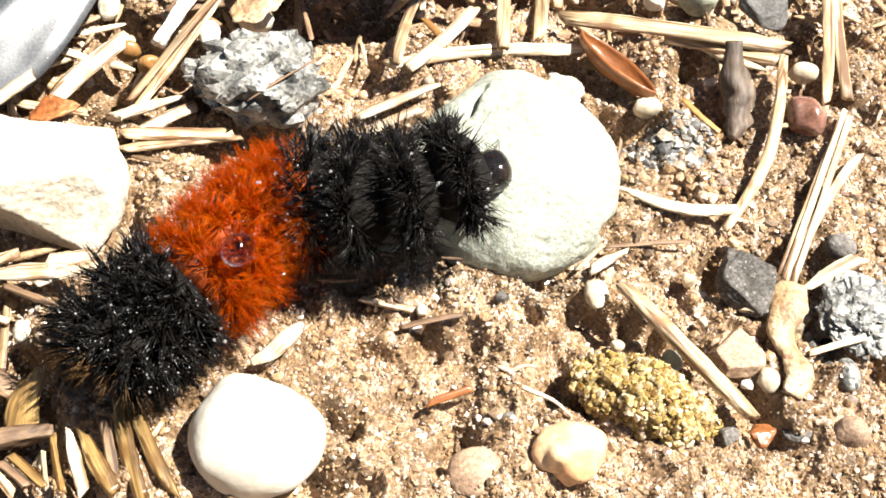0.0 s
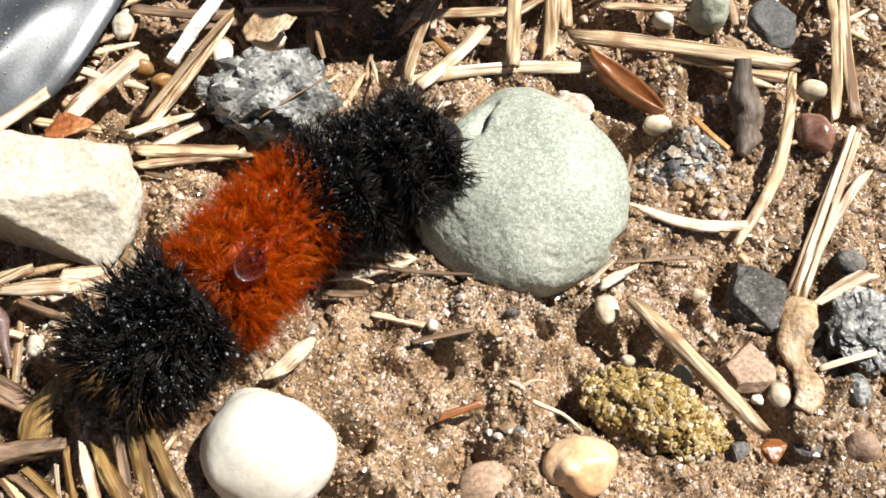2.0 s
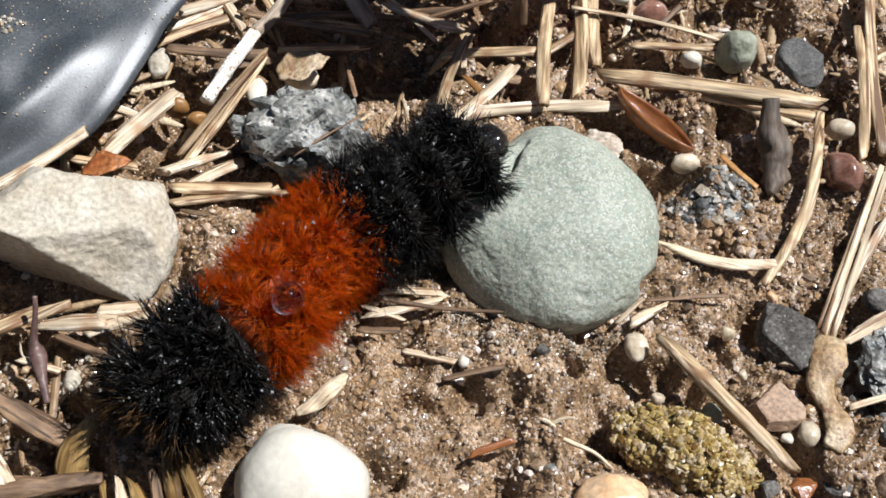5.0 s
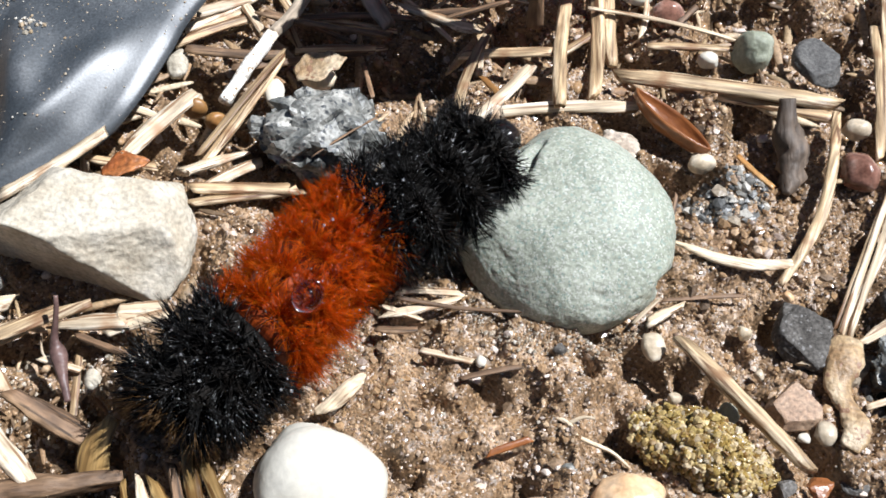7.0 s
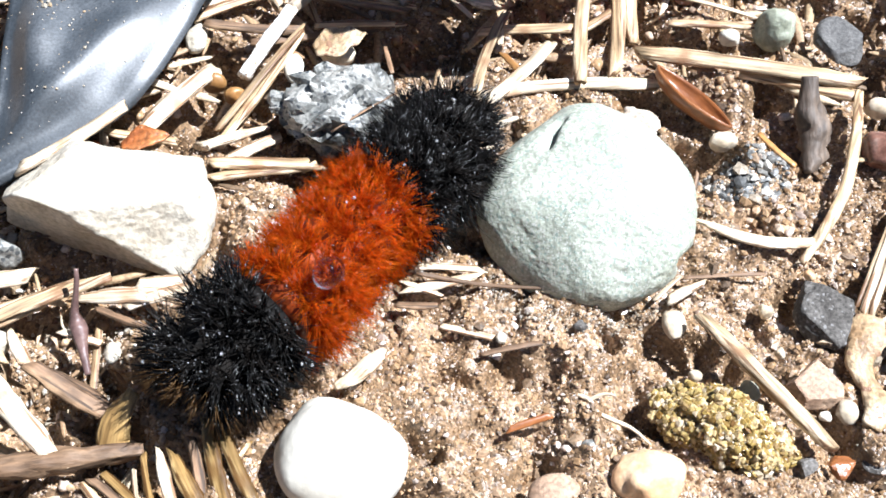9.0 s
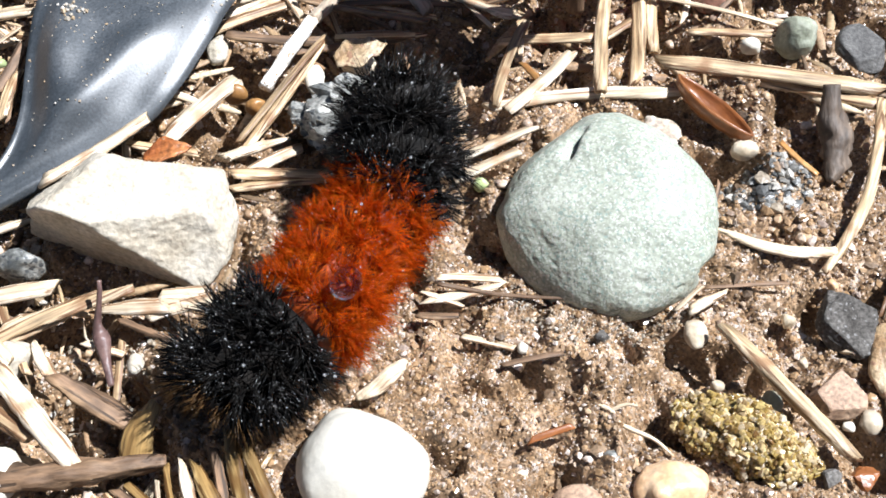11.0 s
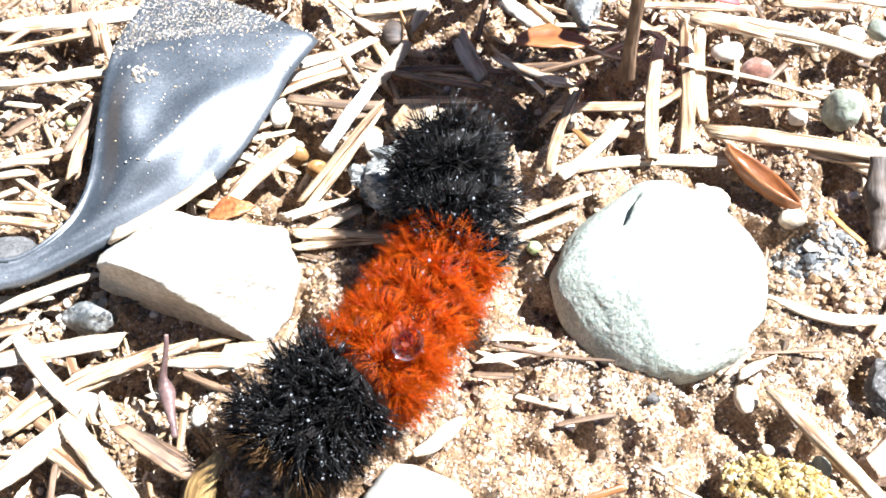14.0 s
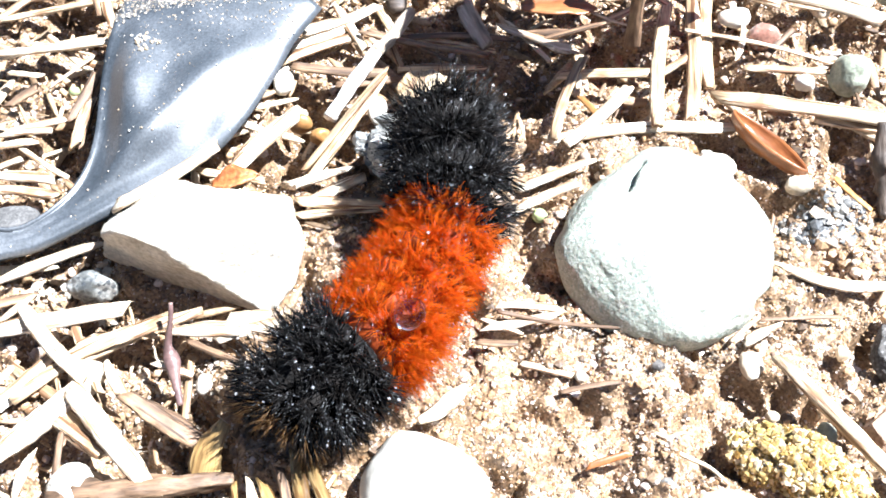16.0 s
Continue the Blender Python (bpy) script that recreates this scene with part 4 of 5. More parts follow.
stone("pebble", (24.4, -15.5, 0.3), (0.79, 0.92, 0.64), TANPEB, "tan gravel chip on soil", "pebble", seed=43, facets=6)
stone("pebble", (18.2, -13.9, 0.2), (0.75, 0.91, 0.60), GRIT, "pale grey-green gravel chip on soil", "pebble", seed=44, facets=6)
stone("pebble", (23.0, -15.7, 0.1), (0.45, 0.48, 0.36), WHITE, "tiny white quartz chip on soil", "pebble", seed=45, facets=9, level=3, cut=(0.58, 0.9), crisp=30)
stone("pebble", (20.8, 19.4, 0.3), (0.92, 0.78, 0.74), WHITE, "small white chip beside a needle", "pebble", seed=46, facets=6)
stone("pebble", (7.0, -8.9, 0.2), (0.63, 0.54, 0.51), BLACK, "tiny glossy black grain on soil", "pebble", seed=47, facets=9, level=3, cut=(0.58, 0.9), crisp=30)
stone("pebble", (20.2, -7.3, 0.3), (0.62, 0.68, 0.6), YELLOW_GRAIN, "tiny yellow grain on soil", "pebble", seed=48, level=3, facets=9, cut=(0.58, 0.9), crisp=30)
stone("pebble", (1.5, -9.8, 0.2), (0.47, 0.53, 0.38), WHITE, "tiny clear quartz grain on soil", "pebble", seed=49, level=3, facets=9, cut=(0.58, 0.9), crisp=30)
stone("pebble", (23.8, -4.3, 0.2), (0.49, 0.48, 0.39), OCHRE, "tiny orange grain on soil", "pebble", seed=50, level=3, facets=9, cut=(0.58, 0.9), crisp=30)
stone("pebble", (20.8, -10.6, 0.1), (0.43, 0.49, 0.34), TANPEB, "tiny clear grain on soil", "pebble", seed=51, level=3, facets=9, cut=(0.58, 0.9), crisp=30)
stone("pebble", (25.2, -13.7, 0.1), (0.42, 0.65, 0.34), AMBER, "small yellow gravel grain", "pebble", seed=52, level=3, facets=9, cut=(0.58, 0.9), crisp=30)
stone("pebble", (-21.7, 14.4, 0.4), (1.07, 0.73, 1.07), AMBER, "round amber-brown seed on litter", "pebble", seed=53, facets=6, cut=(0.74, 0.95), crisp=16)
stone("pebble", (-19.8, 12.9, 0.4), (0.95, 0.67, 0.95), AMBER, "round amber-brown seed on litter", "pebble", seed=54, facets=6, cut=(0.74, 0.95), crisp=16)
stone("pebble", (13.0, 9.9, 0.3), (1.35, 2.2, 0.95), CHIP, "pinkish-beige angular gravel chip on soil", "pebble", seed=55, facets=12, cut=(0.55, 0.9), crisp=40, fine=0.04, level=4, smooth=False, turn=25)
stone("pebble", (-1.5, 4.6, 0.3), (0.72, 0.61, 0.72), MOSS, "tiny pale green seed on soil", "pebble", seed=56, level=3, facets=9, cut=(0.58, 0.9), crisp=30)
stone("pebble", (-41.9, 17.6, 0.2), (0.55, 0.5, 0.5), MOSS, "tiny bright green seed on soil", "pebble", seed=57, level=3, facets=9, cut=(0.58, 0.9), crisp=30)
stone("pebble", (31.6, 11.4, 0.4), (1.24, 0.80, 0.99), TANPEB, "olive-grey pebble on soil", "pebble", seed=58, facets=6, cut=(0.74, 0.95), crisp=16)
stone("pebble", (-23.6, 18.8, 0.3), (0.99, 1.67, 0.79), LIGHT, "grey-white pebble under a glossy blade", "pebble", seed=59, facets=6, cut=(0.74, 0.95), crisp=16)
stone("pebble", (15.7, 27.3, 0.4), (1.53, 1.16, 0.89), WHITE, "pale cream pebble among needles", "pebble", seed=60, facets=6, cut=(0.74, 0.95), crisp=16)
stone("pebble", (17.9, 24.8, 0.5), (1.61, 1.11, 1.29), PLUM, "plum-grey pebble among needles", "pebble", seed=61, facets=6, cut=(0.74, 0.95), crisp=16)
stone("pebble", (26.7, 29.4, 0.4), (1.34, 0.97, 1.07), TANPEB, "tan pebble on soil", "pebble", seed=62, facets=6, cut=(0.74, 0.95), crisp=16)
stone("pebble", (29.5, 30.4, 0.3), (1.09, 1.28, 0.87), GRIT, "grey pebble on soil", "pebble", seed=63, facets=6, cut=(0.74, 0.95), crisp=16)
stone("pebble", (23.3, 29.0, 0.3), (1.03, 1.48, 0.82), TANPEB, "tan pebble on soil", "pebble", seed=68, facets=6, cut=(0.74, 0.95), crisp=16)
stone("pebble", (-11.1, 36.0, 0.3), (1.09, 1.68, 0.87), OCHRE, "orange-tan pebble on litter", "pebble", seed=64, facets=6, cut=(0.74, 0.95), crisp=16)
stone("pebble", (2.9, 33.1, 0.6), (1.78, 3.72, 1.42), SPECK, "blue-grey speckled rock on soil", "pebble", seed=65, facets=8, level=4, fine=0.02)
stone("pebble", (-14.5, 29.3, 0.4), (1.13, 1.67, 0.90), POD, "dark brown round cone scale", "pebble", seed=66, facets=6, cut=(0.74, 0.95), crisp=16)
stone("pebble", (-33.3, -19.4, 0.5), (1.54, 1.52, 1.23), WHITE, "pale cream pebble among litter", "pebble", seed=67, facets=6, cut=(0.74, 0.95), crisp=16)
stone("pebble", (-34.1, -11.1, 0.5), (1.49, 1.49, 1.19), LIGHT, "pale beige rock chip on litter", "pebble", seed=70, facets=8)
stone("pebble", (-35.3, -3.4, 0.7), (2.09, 1.09, 1.67), SPECK, "rough grey crumbly stone on litter", "pebble", seed=71, facets=8, level=4, fine=0.04)
stone("pebble", (-25.6, -11.3, 0.2), (0.65, 0.84, 0.39), LIGHT, "small pale pebble on litter", "pebble", seed=72, facets=6, cut=(0.74, 0.95), crisp=16)
stone("pebble", (-33.3, -20.1, 0.5), (1.67, 1.79, 1.34), WHITE, "pale pebble among litter", "pebble", seed=73, facets=6, cut=(0.74, 0.95), crisp=16)
stone("pebble", (31.3, -4.9, 0.4), (1.2, 1.1, 0.9), BLACK, "dark grey stone at the edge of needles", "pebble", seed=74, facets=8)
stone("pebble", (29.0, -19.6, 0.6), (1.3, 1.2, 1.2), TAUPE, "olive-brown pebble sunk in soil", "pebble", seed=75, facets=6, cut=(0.74, 0.95), crisp=16)
stone("pebble", (21.2, -19.5, 0.2), (0.8, 0.7, 0.5), BLACK, "small dark stone on soil", "pebble", seed=76, facets=10, cut=(0.55, 0.85), crisp=50, smooth=False)
stone("pebble", (23.3, -19.5, 0.3), (1.15, 0.95, 0.6), HUSK, "reddish gravel stone on soil", "pebble", seed=77, facets=10, cut=(0.55, 0.85), crisp=50, fine=0.05, smooth=False)
stone("pebble", (25.9, -19.3, 0.1), (1.3, 0.7, 0.4), BLACK, "small flat black stone on soil", "pebble", seed=78, facets=9, cut=(0.6, 0.9), crisp=50, smooth=False)
stone("pebble", (7.1, -18.3, 0.2), (0.65, 0.56, 0.52), SPECK, "small blue-grey stone on soil", "pebble", seed=79, facets=6)
stone("pebble", (29.8, -15.1, 0.3), (0.85, 1.29, 0.68), SPECK, "small blue-grey stone on soil", "pebble", seed=80, facets=6)
stone("pebble", (-11.8, 17.6, 0.5), (1.51, 1.34, 1.21), TANPEB, "tan crumbly clod among litter", "pebble", seed=81, facets=8, fine=0.05)
stone("pebble", (-15.2, 15.5, 0.3), (0.92, 1.60, 0.74), WHITE, "white gravel chip under a needle", "pebble", seed=82, facets=7)
stone("pebble", (14.6, -12.7, 0.2), (0.58, 0.49, 0.46), TANPEB, "small tan gravel grain", "pebble", seed=83, level=3, facets=9, cut=(0.58, 0.9), crisp=30)
stone("pebble", (4.7, -21.8, 0.1), (1.97, 1.76, 0.79), TAUPE, "pinkish gravel stone sunk in soil", "pebble", seed=84, facets=6)


# loose needles piled where the litter lies thick
litter = np.random.default_rng(61)
for _ in range(70):
    while True:
        x, y = litter.uniform(-50, 34), litter.uniform(-24, 40)
        if (x < -24 and not (abs(x + 27) < 8 and abs(y + 0.5) < 7)) or (y > 17 and x < 22):
            break
    turn, size = litter.uniform(0, math.pi), litter.uniform(2.5, 8.0)
    dx, dy = math.cos(turn) * size / 2, math.sin(turn) * size / 2
    rise = litter.uniform(0.3, 0.8)
    needle((x - dx, y - dy, rise), (x + dx, y + dy, rise + litter.uniform(-0.2, 0.3)), litter.uniform(0.4, 1.05), (STRAW, PALE, STRAW, BARK)[int(litter.integers(4))],
           label="dry conifer needle fragment in the litter")

needle((-26.0, 7.4, 1.6), (-21.6, 15.3, 1.4), 1.4, PALE, name="stick", label="thick bleached wood splinter leaning among litter", category="stick", group="")
stone("stone", (-43.6, 2.6, 0.1), (2.4, 2.3, 0.7), ASH, "flat grey-green stone beside a glossy blade", seed=87, square=2.6, facets=5, cut=(0.75, 0.95), lump=0.05, level=4, fine=0.01, crisp=40)

# ---- glossy strip ----
def build_strip():
    """A dark glossy blade, cut off at its wide end, that narrows into a twisted neck."""
    one = [(-36.5, 31.4, 4.6), (-37.8, 25.6, 4.0), (-38.2, 20.1, 3.4), (-38.1, 15.7, 2.8), (-37.6, 9.2, 2.2), (-38.2, 5.3, 1.9), (-39.8, 2.6, 1.7), (-42.1, 1.0, 1.6), (-44.6, 1.0, 2.2), (-48.4, 2.6, 3.0)]
    two = [(-20.4, 23.6, 4.6), (-22.2, 19.6, 4.6), (-23.2, 16.4, 4.4), (-25.2, 11.8, 3.6), (-27.6, 8.6, 2.8), (-31.5, 5.4, 2.2), (-36.0, 2.2, 1.8), (-40.2, -0.4, 1.4), (-43.2, -1.6, 1.4), (-46.0, -3.9, 1.6)]
    nu, nv = 100, 34
    u = np.linspace(0, len(one) - 1, nu)
    a, b = spline(one, u), spline(two, u)
    verts = []
    for k in range(nu):
        wide = np.linalg.norm(b[k] - a[k])
        for j in range(nv):
            s = j / (nv - 1)
            p = a[k] * (1 - s) + b[k] * s
            q = u[k]
            arch = 0.07 * wide * 4 * s * (1 - s)
            grow = math.exp(-((q - 3.3) / 1.3) ** 2)
            wave = grow * min(1.0, wide / 10) * (2.0 * math.exp(-((s - 0.20 - 0.08 * (q - 2.2)) / 0.17) ** 2) + 1.5 * math.exp(-((s - 0.72 + 0.10 * (q - 2.2)) / 0.145) ** 2)) + 0.45 * math.exp(-(s / 0.035) ** 2) - 0.5 * math.exp(-((1 - s) / 0.04) ** 2)
            past = max(0.0, 1.75 * (1 - s) ** 0.8 - q)
            turned = 0.35 * math.exp(-(past - 0.1) ** 2 / 0.02) - 0.75 * past
            p = p + np.array([0, 0, arch + wave + turned + 0.10 * value_noise([[k / 7, j / 6]], 77)[0]])
            p[2] = max(p[2], 1.0)
            verts.append(p)
    faces = [(k * nv + j, k * nv + j + 1, k * nv + nv + j + 1, k * nv + nv + j) for k in range(nu - 1) for j in range(nv - 1)]
    ob = mesh_object("dark_strip", verts, faces, STRIP)
    so = ob.modifiers.new("thickness", "SOLIDIFY")
    so.thickness, so.offset = 0.22 * MM, 0
    tagged(ob, "dark glossy blue-grey blade, curled, lying on litter", "leaf")
    r = np.random.default_rng(44)
    v0, f0 = ICO[1]
    dust, tris = [], []
    for n in range(7000):
        if n >= 900:
            k, j = int(r.uniform(0, 19)), int(r.uniform(0, 26))
            if 1.75 * (1 - j / (nv - 1)) ** 0.8 < k * 9 / 99:
                continue
        else:
            k, j = (int(np.clip(abs(r.normal(0, 9)), 0, nu - 2)), int(r.uniform(0, nv - 1))) if n % 3 else (int(np.clip(r.normal(24, 22), 1, nu - 2)), int(np.clip(r.normal(13, 9), 1, nv - 2)))
        c = verts[k * nv + j] + r.normal(size=3) * (0.15, 0.15, 0) + (0, 0, 0.13)
        s = (abs(r.normal(0.0, 0.05)) + 0.02) * (0.62 if n >= 900 else 1.0)
        i = len(dust)
        dust += list(v0 * s * (1, 1, 0.6) * r.uniform(0.8, 1.2, (len(v0), 1)) + c)
        tris += [tuple(q + i) for q in f0]
    tagged(mesh_object("sand", dust, tris, QUARTZ, smooth=False), "sand grains sticking to a glossy blade", "sand", kind="stuff")
    crumbs, tris = [], []
    for n in range(46):
        k, j = int(np.clip(r.normal(25, 1.5), 1, 60)), int(np.clip(r.normal(9, 1.2), 2, 30))
        i = len(crumbs)
        crumbs += list(v0 * abs(r.normal(0.11, 0.07)) * r.uniform(0.7, 1.3, (len(v0), 1)) + verts[k * nv + j] + r.normal(size=3) * (0.2, 0.2, 0) + (0, 0, 0.15))
        tris += [tuple(q + i) for q in f0]
    tagged(mesh_object("white_crumbs", crumbs, tris, QUARTZ, smooth=False), "white crumbs stuck on a dark glossy blade", "crumbs", kind="stuff")


build_strip()


# ---- sand clump, husk, leaf scraps, seedling ----
def build_clump():
    """A lump of yellow sand grains stuck together."""
    r = np.random.default_rng(12)
    v0, f0 = ICO[1]
    verts, faces = [], []
    for k in range(5200):
        d = r.normal(size=3)
        d /= np.linalg.norm(d)
        d[2] = abs(d[2]) - 0.15
        bump = 1 + 0.3 * value_noise([d * 1.9], 91)[0] + 0.16 * value_noise([d * 5.0], 92)[0]
        c = d * np.array([4.4, 2.35, 2.7]) * bump
        s = min(0.34, 0.115 * math.exp(0.55 * r.normal()))
        i = len(verts)
        for p in v0:
            verts.append(c + p * s * r.uniform(0.65, 1.3))
        faces += [tuple(q + i) for q in f0]
    v1, f1 = ICO[3]
    i = len(verts)
    verts += list(v1 * (3.4, 1.8, 1.5))
    faces += [tuple(q + i) for q in f1]
    clump = tagged(new("sand_clump"), "yellow-green lump of cemented sand grains on soil", "sand clump")
    clump.matrix_world = Matrix.Translation(Vector((16.3, -17.0, 0.3)) * MM) @ pose(0, 0, 0, 0, 0, -36)
    tagged(mesh_object("core", verts, faces, YELLOW, clump, "fine yellow-green sand grains", smooth=False), kind="stuff")
    shapes = []
    for k in range(8):
        me = bpy.data.meshes.new("grain")
        v = v0 * r.uniform(0.6, 1.3, (len(v0), 1)) * r.uniform(0.7, 1.3, 3)
        me.from_pydata([tuple(p) for p in v * MM], [], [tuple(int(q) for q in f) for f in f0])
        me.materials.append(YELLOW_GRAIN)
        shapes.append(me)
    for k in range(240):
        d = r.normal(size=3)
        d /= np.linalg.norm(d)
        d[2] = abs(d[2]) - 0.1
        bump = 1 + 0.3 * value_noise([d * 1.9], 91)[0] + 0.16 * value_noise([d * 5.0], 92)[0]
        grain = new("grain", shapes[k % 8])
        grain.parent = clump
        size = r.uniform(0.16, 0.33)
        grain.matrix_basis = Matrix.Translation(Vector(d * np.array([4.4, 2.35, 2.7]) * bump * 1.02) * MM) @ pose(0, 0, 0, *r.uniform(0, 360, 3)) @ Matrix.Scale(size, 4)


def build_shell(name, at, size, turn, tilt, mat, label, category):
    """A thin open half husk."""
    nu, nv = 30, 17
    verts = []
    for a in range(nu):
        u = math.pi * (0.02 + 0.96 * a / (nu - 1))
        wide = math.sin(u) ** 1.5
        for b in range(nv):
            q = math.pi * b / (nv - 1)
            rim = 1 + 0.06 * value_noise([[a / 2.5, b / 3.0]], 61)[0]
            verts.append((size[0] * math.cos(u), size[1] * wide * math.cos(q) * rim, -size[2] * math.sqrt(wide) * math.sin(q) * rim))
    faces = [(a * nv + b, a * nv + b + 1, a * nv + nv + b + 1, a * nv + nv + b) for a in range(nu - 1) for b in range(nv - 1)]
    ob = mesh_object(name, verts, faces, mat)
    so = ob.modifiers.new("thickness", "SOLIDIFY")
    so.thickness = 0.22 * MM
    x, y, z = at
    ob.matrix_world = Matrix.Translation(Vector((x, y, z + lift(x, y))) * MM) @ pose(0, 0, 0, 0, 0, turn) @ pose(0, 0, 0, tilt, 0, 0)
    return tagged(ob, label, category)


def blade(name, at, length, width, turn, tilt, mat, curl=0.2, seed=1):
    """A small pointed leaf with a fold along its middle, from its stalk end along x."""
    nu, nv = 16, 9
    verts = []
    for k in range(nu):
        q = k / (nu - 1)
        w = width / 2 * math.sin(math.pi * min(1, 0.05 + q * 0.97)) ** 0.7
        w *= 1 + 0.28 * value_noise([[q * 6.3, seed * 1.7]], seed)[0]
        for j in range(nv):
            s = j / (nv - 1) * 2 - 1
            verts.append((length * q, w * s + 0.12 * width * value_noise([[q * 4.1, 3.3]], seed + 9)[0], curl * length * (q - q * q) - 0.15 * w * (1 - abs(s)) + 0.06 * value_noise([[q * 5, s * 3]], seed)[0]))
    faces = [(k * nv + j, k * nv + j + 1, k * nv + nv + j + 1, k * nv + nv + j) for k in range(nu - 1) for j in range(nv - 1)]
    ob = mesh_object(name, verts, faces, mat)
    so = ob.modifiers.new("thickness", "SOLIDIFY")
    so.thickness = 0.15 * MM
    ob.matrix_world = Matrix.Translation(Vector(at) * MM) @ pose(0, 0, 0, 0, tilt, turn)
    return ob


def build_seedling():
    """A red-leaved seedling; its leaves shade the litter beside it."""
    stem = tube([(6.5, 24.0, 0.0), (6.6, 24.4, 4.0), (6.9, 25.0, 10.0), (7.2, 25.6, 18.0), (7.4, 26.0, 26.0)], [0.75, 0.62, 0.58, 0.5, 0.35], BARK, "stem", "", "")
    plant = tagged(new("seedling"), "seedling with a brown stem and red leaves", "seedling")
    plant.location = Vector((6.5, 24.0, 0.0)) * MM
    leaves = [blade("leaf", (7.0, 30.4, 11.0), 10.6, 5.0, -24, 28, PETAL), blade("leaf", (7.2, 25.0, 21.0), 9.5, 8.0, 186, -12, PETAL, seed=2),
              blade("leaf", (7.3, 25.4, 24.0), 12.0, 9.0, -12, -10, PETAL, seed=3), blade("leaf", (7.3, 25.9, 26.0), 11.0, 8.0, 70, -10, PETAL, seed=4),
              blade("leaf", (7.2, 25.7, 23.0), 10.0, 8.0, 125, -15, PETAL, seed=5)]
    for ob in [stem] + leaves:
        m = ob.matrix_basis.copy()
        ob.parent = plant
        ob.matrix_basis = Matrix.Translation(-plant.location) @ m
    for key in ("label", "category"):
        if key in stem:
            del stem[key]


build_clump()
build_shell("husk", (17.0, 12.1, 2.4), (4.2, 1.9, 1.5), -52, -34, HUSK, "open chestnut-brown seed husk on soil", "husk")
tagged(blade("leaf_scrap", (-27.6, 6.2, 1.5), 3.8, 2.2, 12, -6, LEAF, curl=0.4, seed=5), "red-brown scrap of dry leaf on litter", "leaf")
tagged(blade("leaf_scrap", (-31.3, 5.9, 1.3), 2.4, 1.6, 5, 0, LEAF, seed=6), "small red-brown scrap of dry leaf", "leaf")
needle((-22.9, 19.8, 1.0), (-14.9, 19.5, 1.2), 0.90, BARK, label="brown twig fragment lying in litter", category="twig")
needle((-17.5, 24.0, 1.4), (-6.0, 23.5, 1.2), 1.05, BARK, label="brown twig fragment lying in litter", category="twig")
needle((-13.8, 20.0, 1.6), (-7.2, 21.4, 1.6), 0.70, STRAW)
needle((-8.5, 29.3, 1.4), (-6.2, 24.7, 1.2), 1.90, GREYWOOD, name="bark_chip", label="weathered grey-brown bark chip on litter", category="bark")
needle((-1.2, 24.6, 1.2), (1.2, 23.1, 1.0), 1.30, PALE, label="bleached conifer needle fragment lying on soil")
needle((-1.4, 24.9, 1.3), (4.2, 25.6, 1.3), 0.80, BARK, label="brown twig fragment lying in litter", category="twig")
needle((-4.7, 33.1, 1.2), (-0.5, 29.0, 1.2), 2.30, GREYWOOD, name="bark_chip", label="weathered grey-brown bark chip on litter", category="bark")
needle((-8.8, 33.1, 1.2), (-5.2, 35.9, 1.2), 1.40, PALE, label="bleached conifer needle fragment lying on soil")
needle((-21.8, 34.9, 1.2), (-18.2, 31.2, 1.2), 1.40, PALE, label="bleached conifer needle fragment lying on soil")
needle((-18.2, 30.8, 1.4), (-11.7, 32.6, 1.4), 1.60, PALE, label="bleached conifer needle fragment lying on soil")
needle((-22.3, 23.5, 1.6), (-18.2, 25.8, 1.2), 1.20, PALE, label="bleached conifer needle fragment lying on soil")
needle((-11.2, 32.9, 2.0), (-12.8, 29.3, 1.6), 1.50, GREYWOOD, name="bark_chip", label="weathered grey-brown bark chip on litter", category="bark")
needle((7.5, 30.7, 0.9), (9.9, 28.5, 0.9), 1.00, STRAW)
needle((12.9, 31.2, 1.2), (19.5, 28.2, 1.2), 1.60, STRAW)
needle((-41.1, 13.2, 1.4), (-39.7, 18.3, 1.6), 1.00, BARK, label="brown twig fragment lying in litter", category="twig")
needle((-40.0, 10.6, 1.2), (-39.7, 15.5, 1.4), 1.20, STRAW)
needle((-48.9, 20.6, 1.6), (-39.0, 22.0, 1.6), 1.50, PALE, label="bleached conifer needle fragment lying on soil")
needle((-46.5, 11.7, 1.2), (-42.4, 12.4, 1.2), 0.90, PALE, label="bleached conifer needle fragment lying on soil")
needle((-28.6, -7.3, 1.0), (-24.0, -7.1, 1.0), 1.30, PALE, label="bleached conifer needle fragment lying on soil")
needle((-35.3, -9.3, 1.2), (-32.2, -7.6, 1.0), 1.60, PALE, label="bleached conifer needle fragment lying on soil")
needle((-35.3, -15.0, 0.9), (-31.5, -17.5, 0.9), 1.00, STRAW)
needle((-30.6, -13.0, 1.2), (-25.1, -15.8, 1.0), 1.50, BARK, label="brown twig fragment lying in litter", category="twig")
needle((-20.7, 4.9, 1.2), (-12.6, 5.4, 1.4), 1.10, STRAW)
needle((-14.6, 19.5, 1.9), (-20.4, 7.9, 1.2), 0.75, STRAW)
needle((-19.0, 18.3, 0.9), (-7.6, 21.9, 0.9), 0.70, BARK, label="brown twig fragment lying in litter", category="twig")
needle((-11.2, 5.7, 4.8), (-6.4, 9.4, 4.2), 0.30, BARK, label="brown twig fragment lying in litter", category="twig")
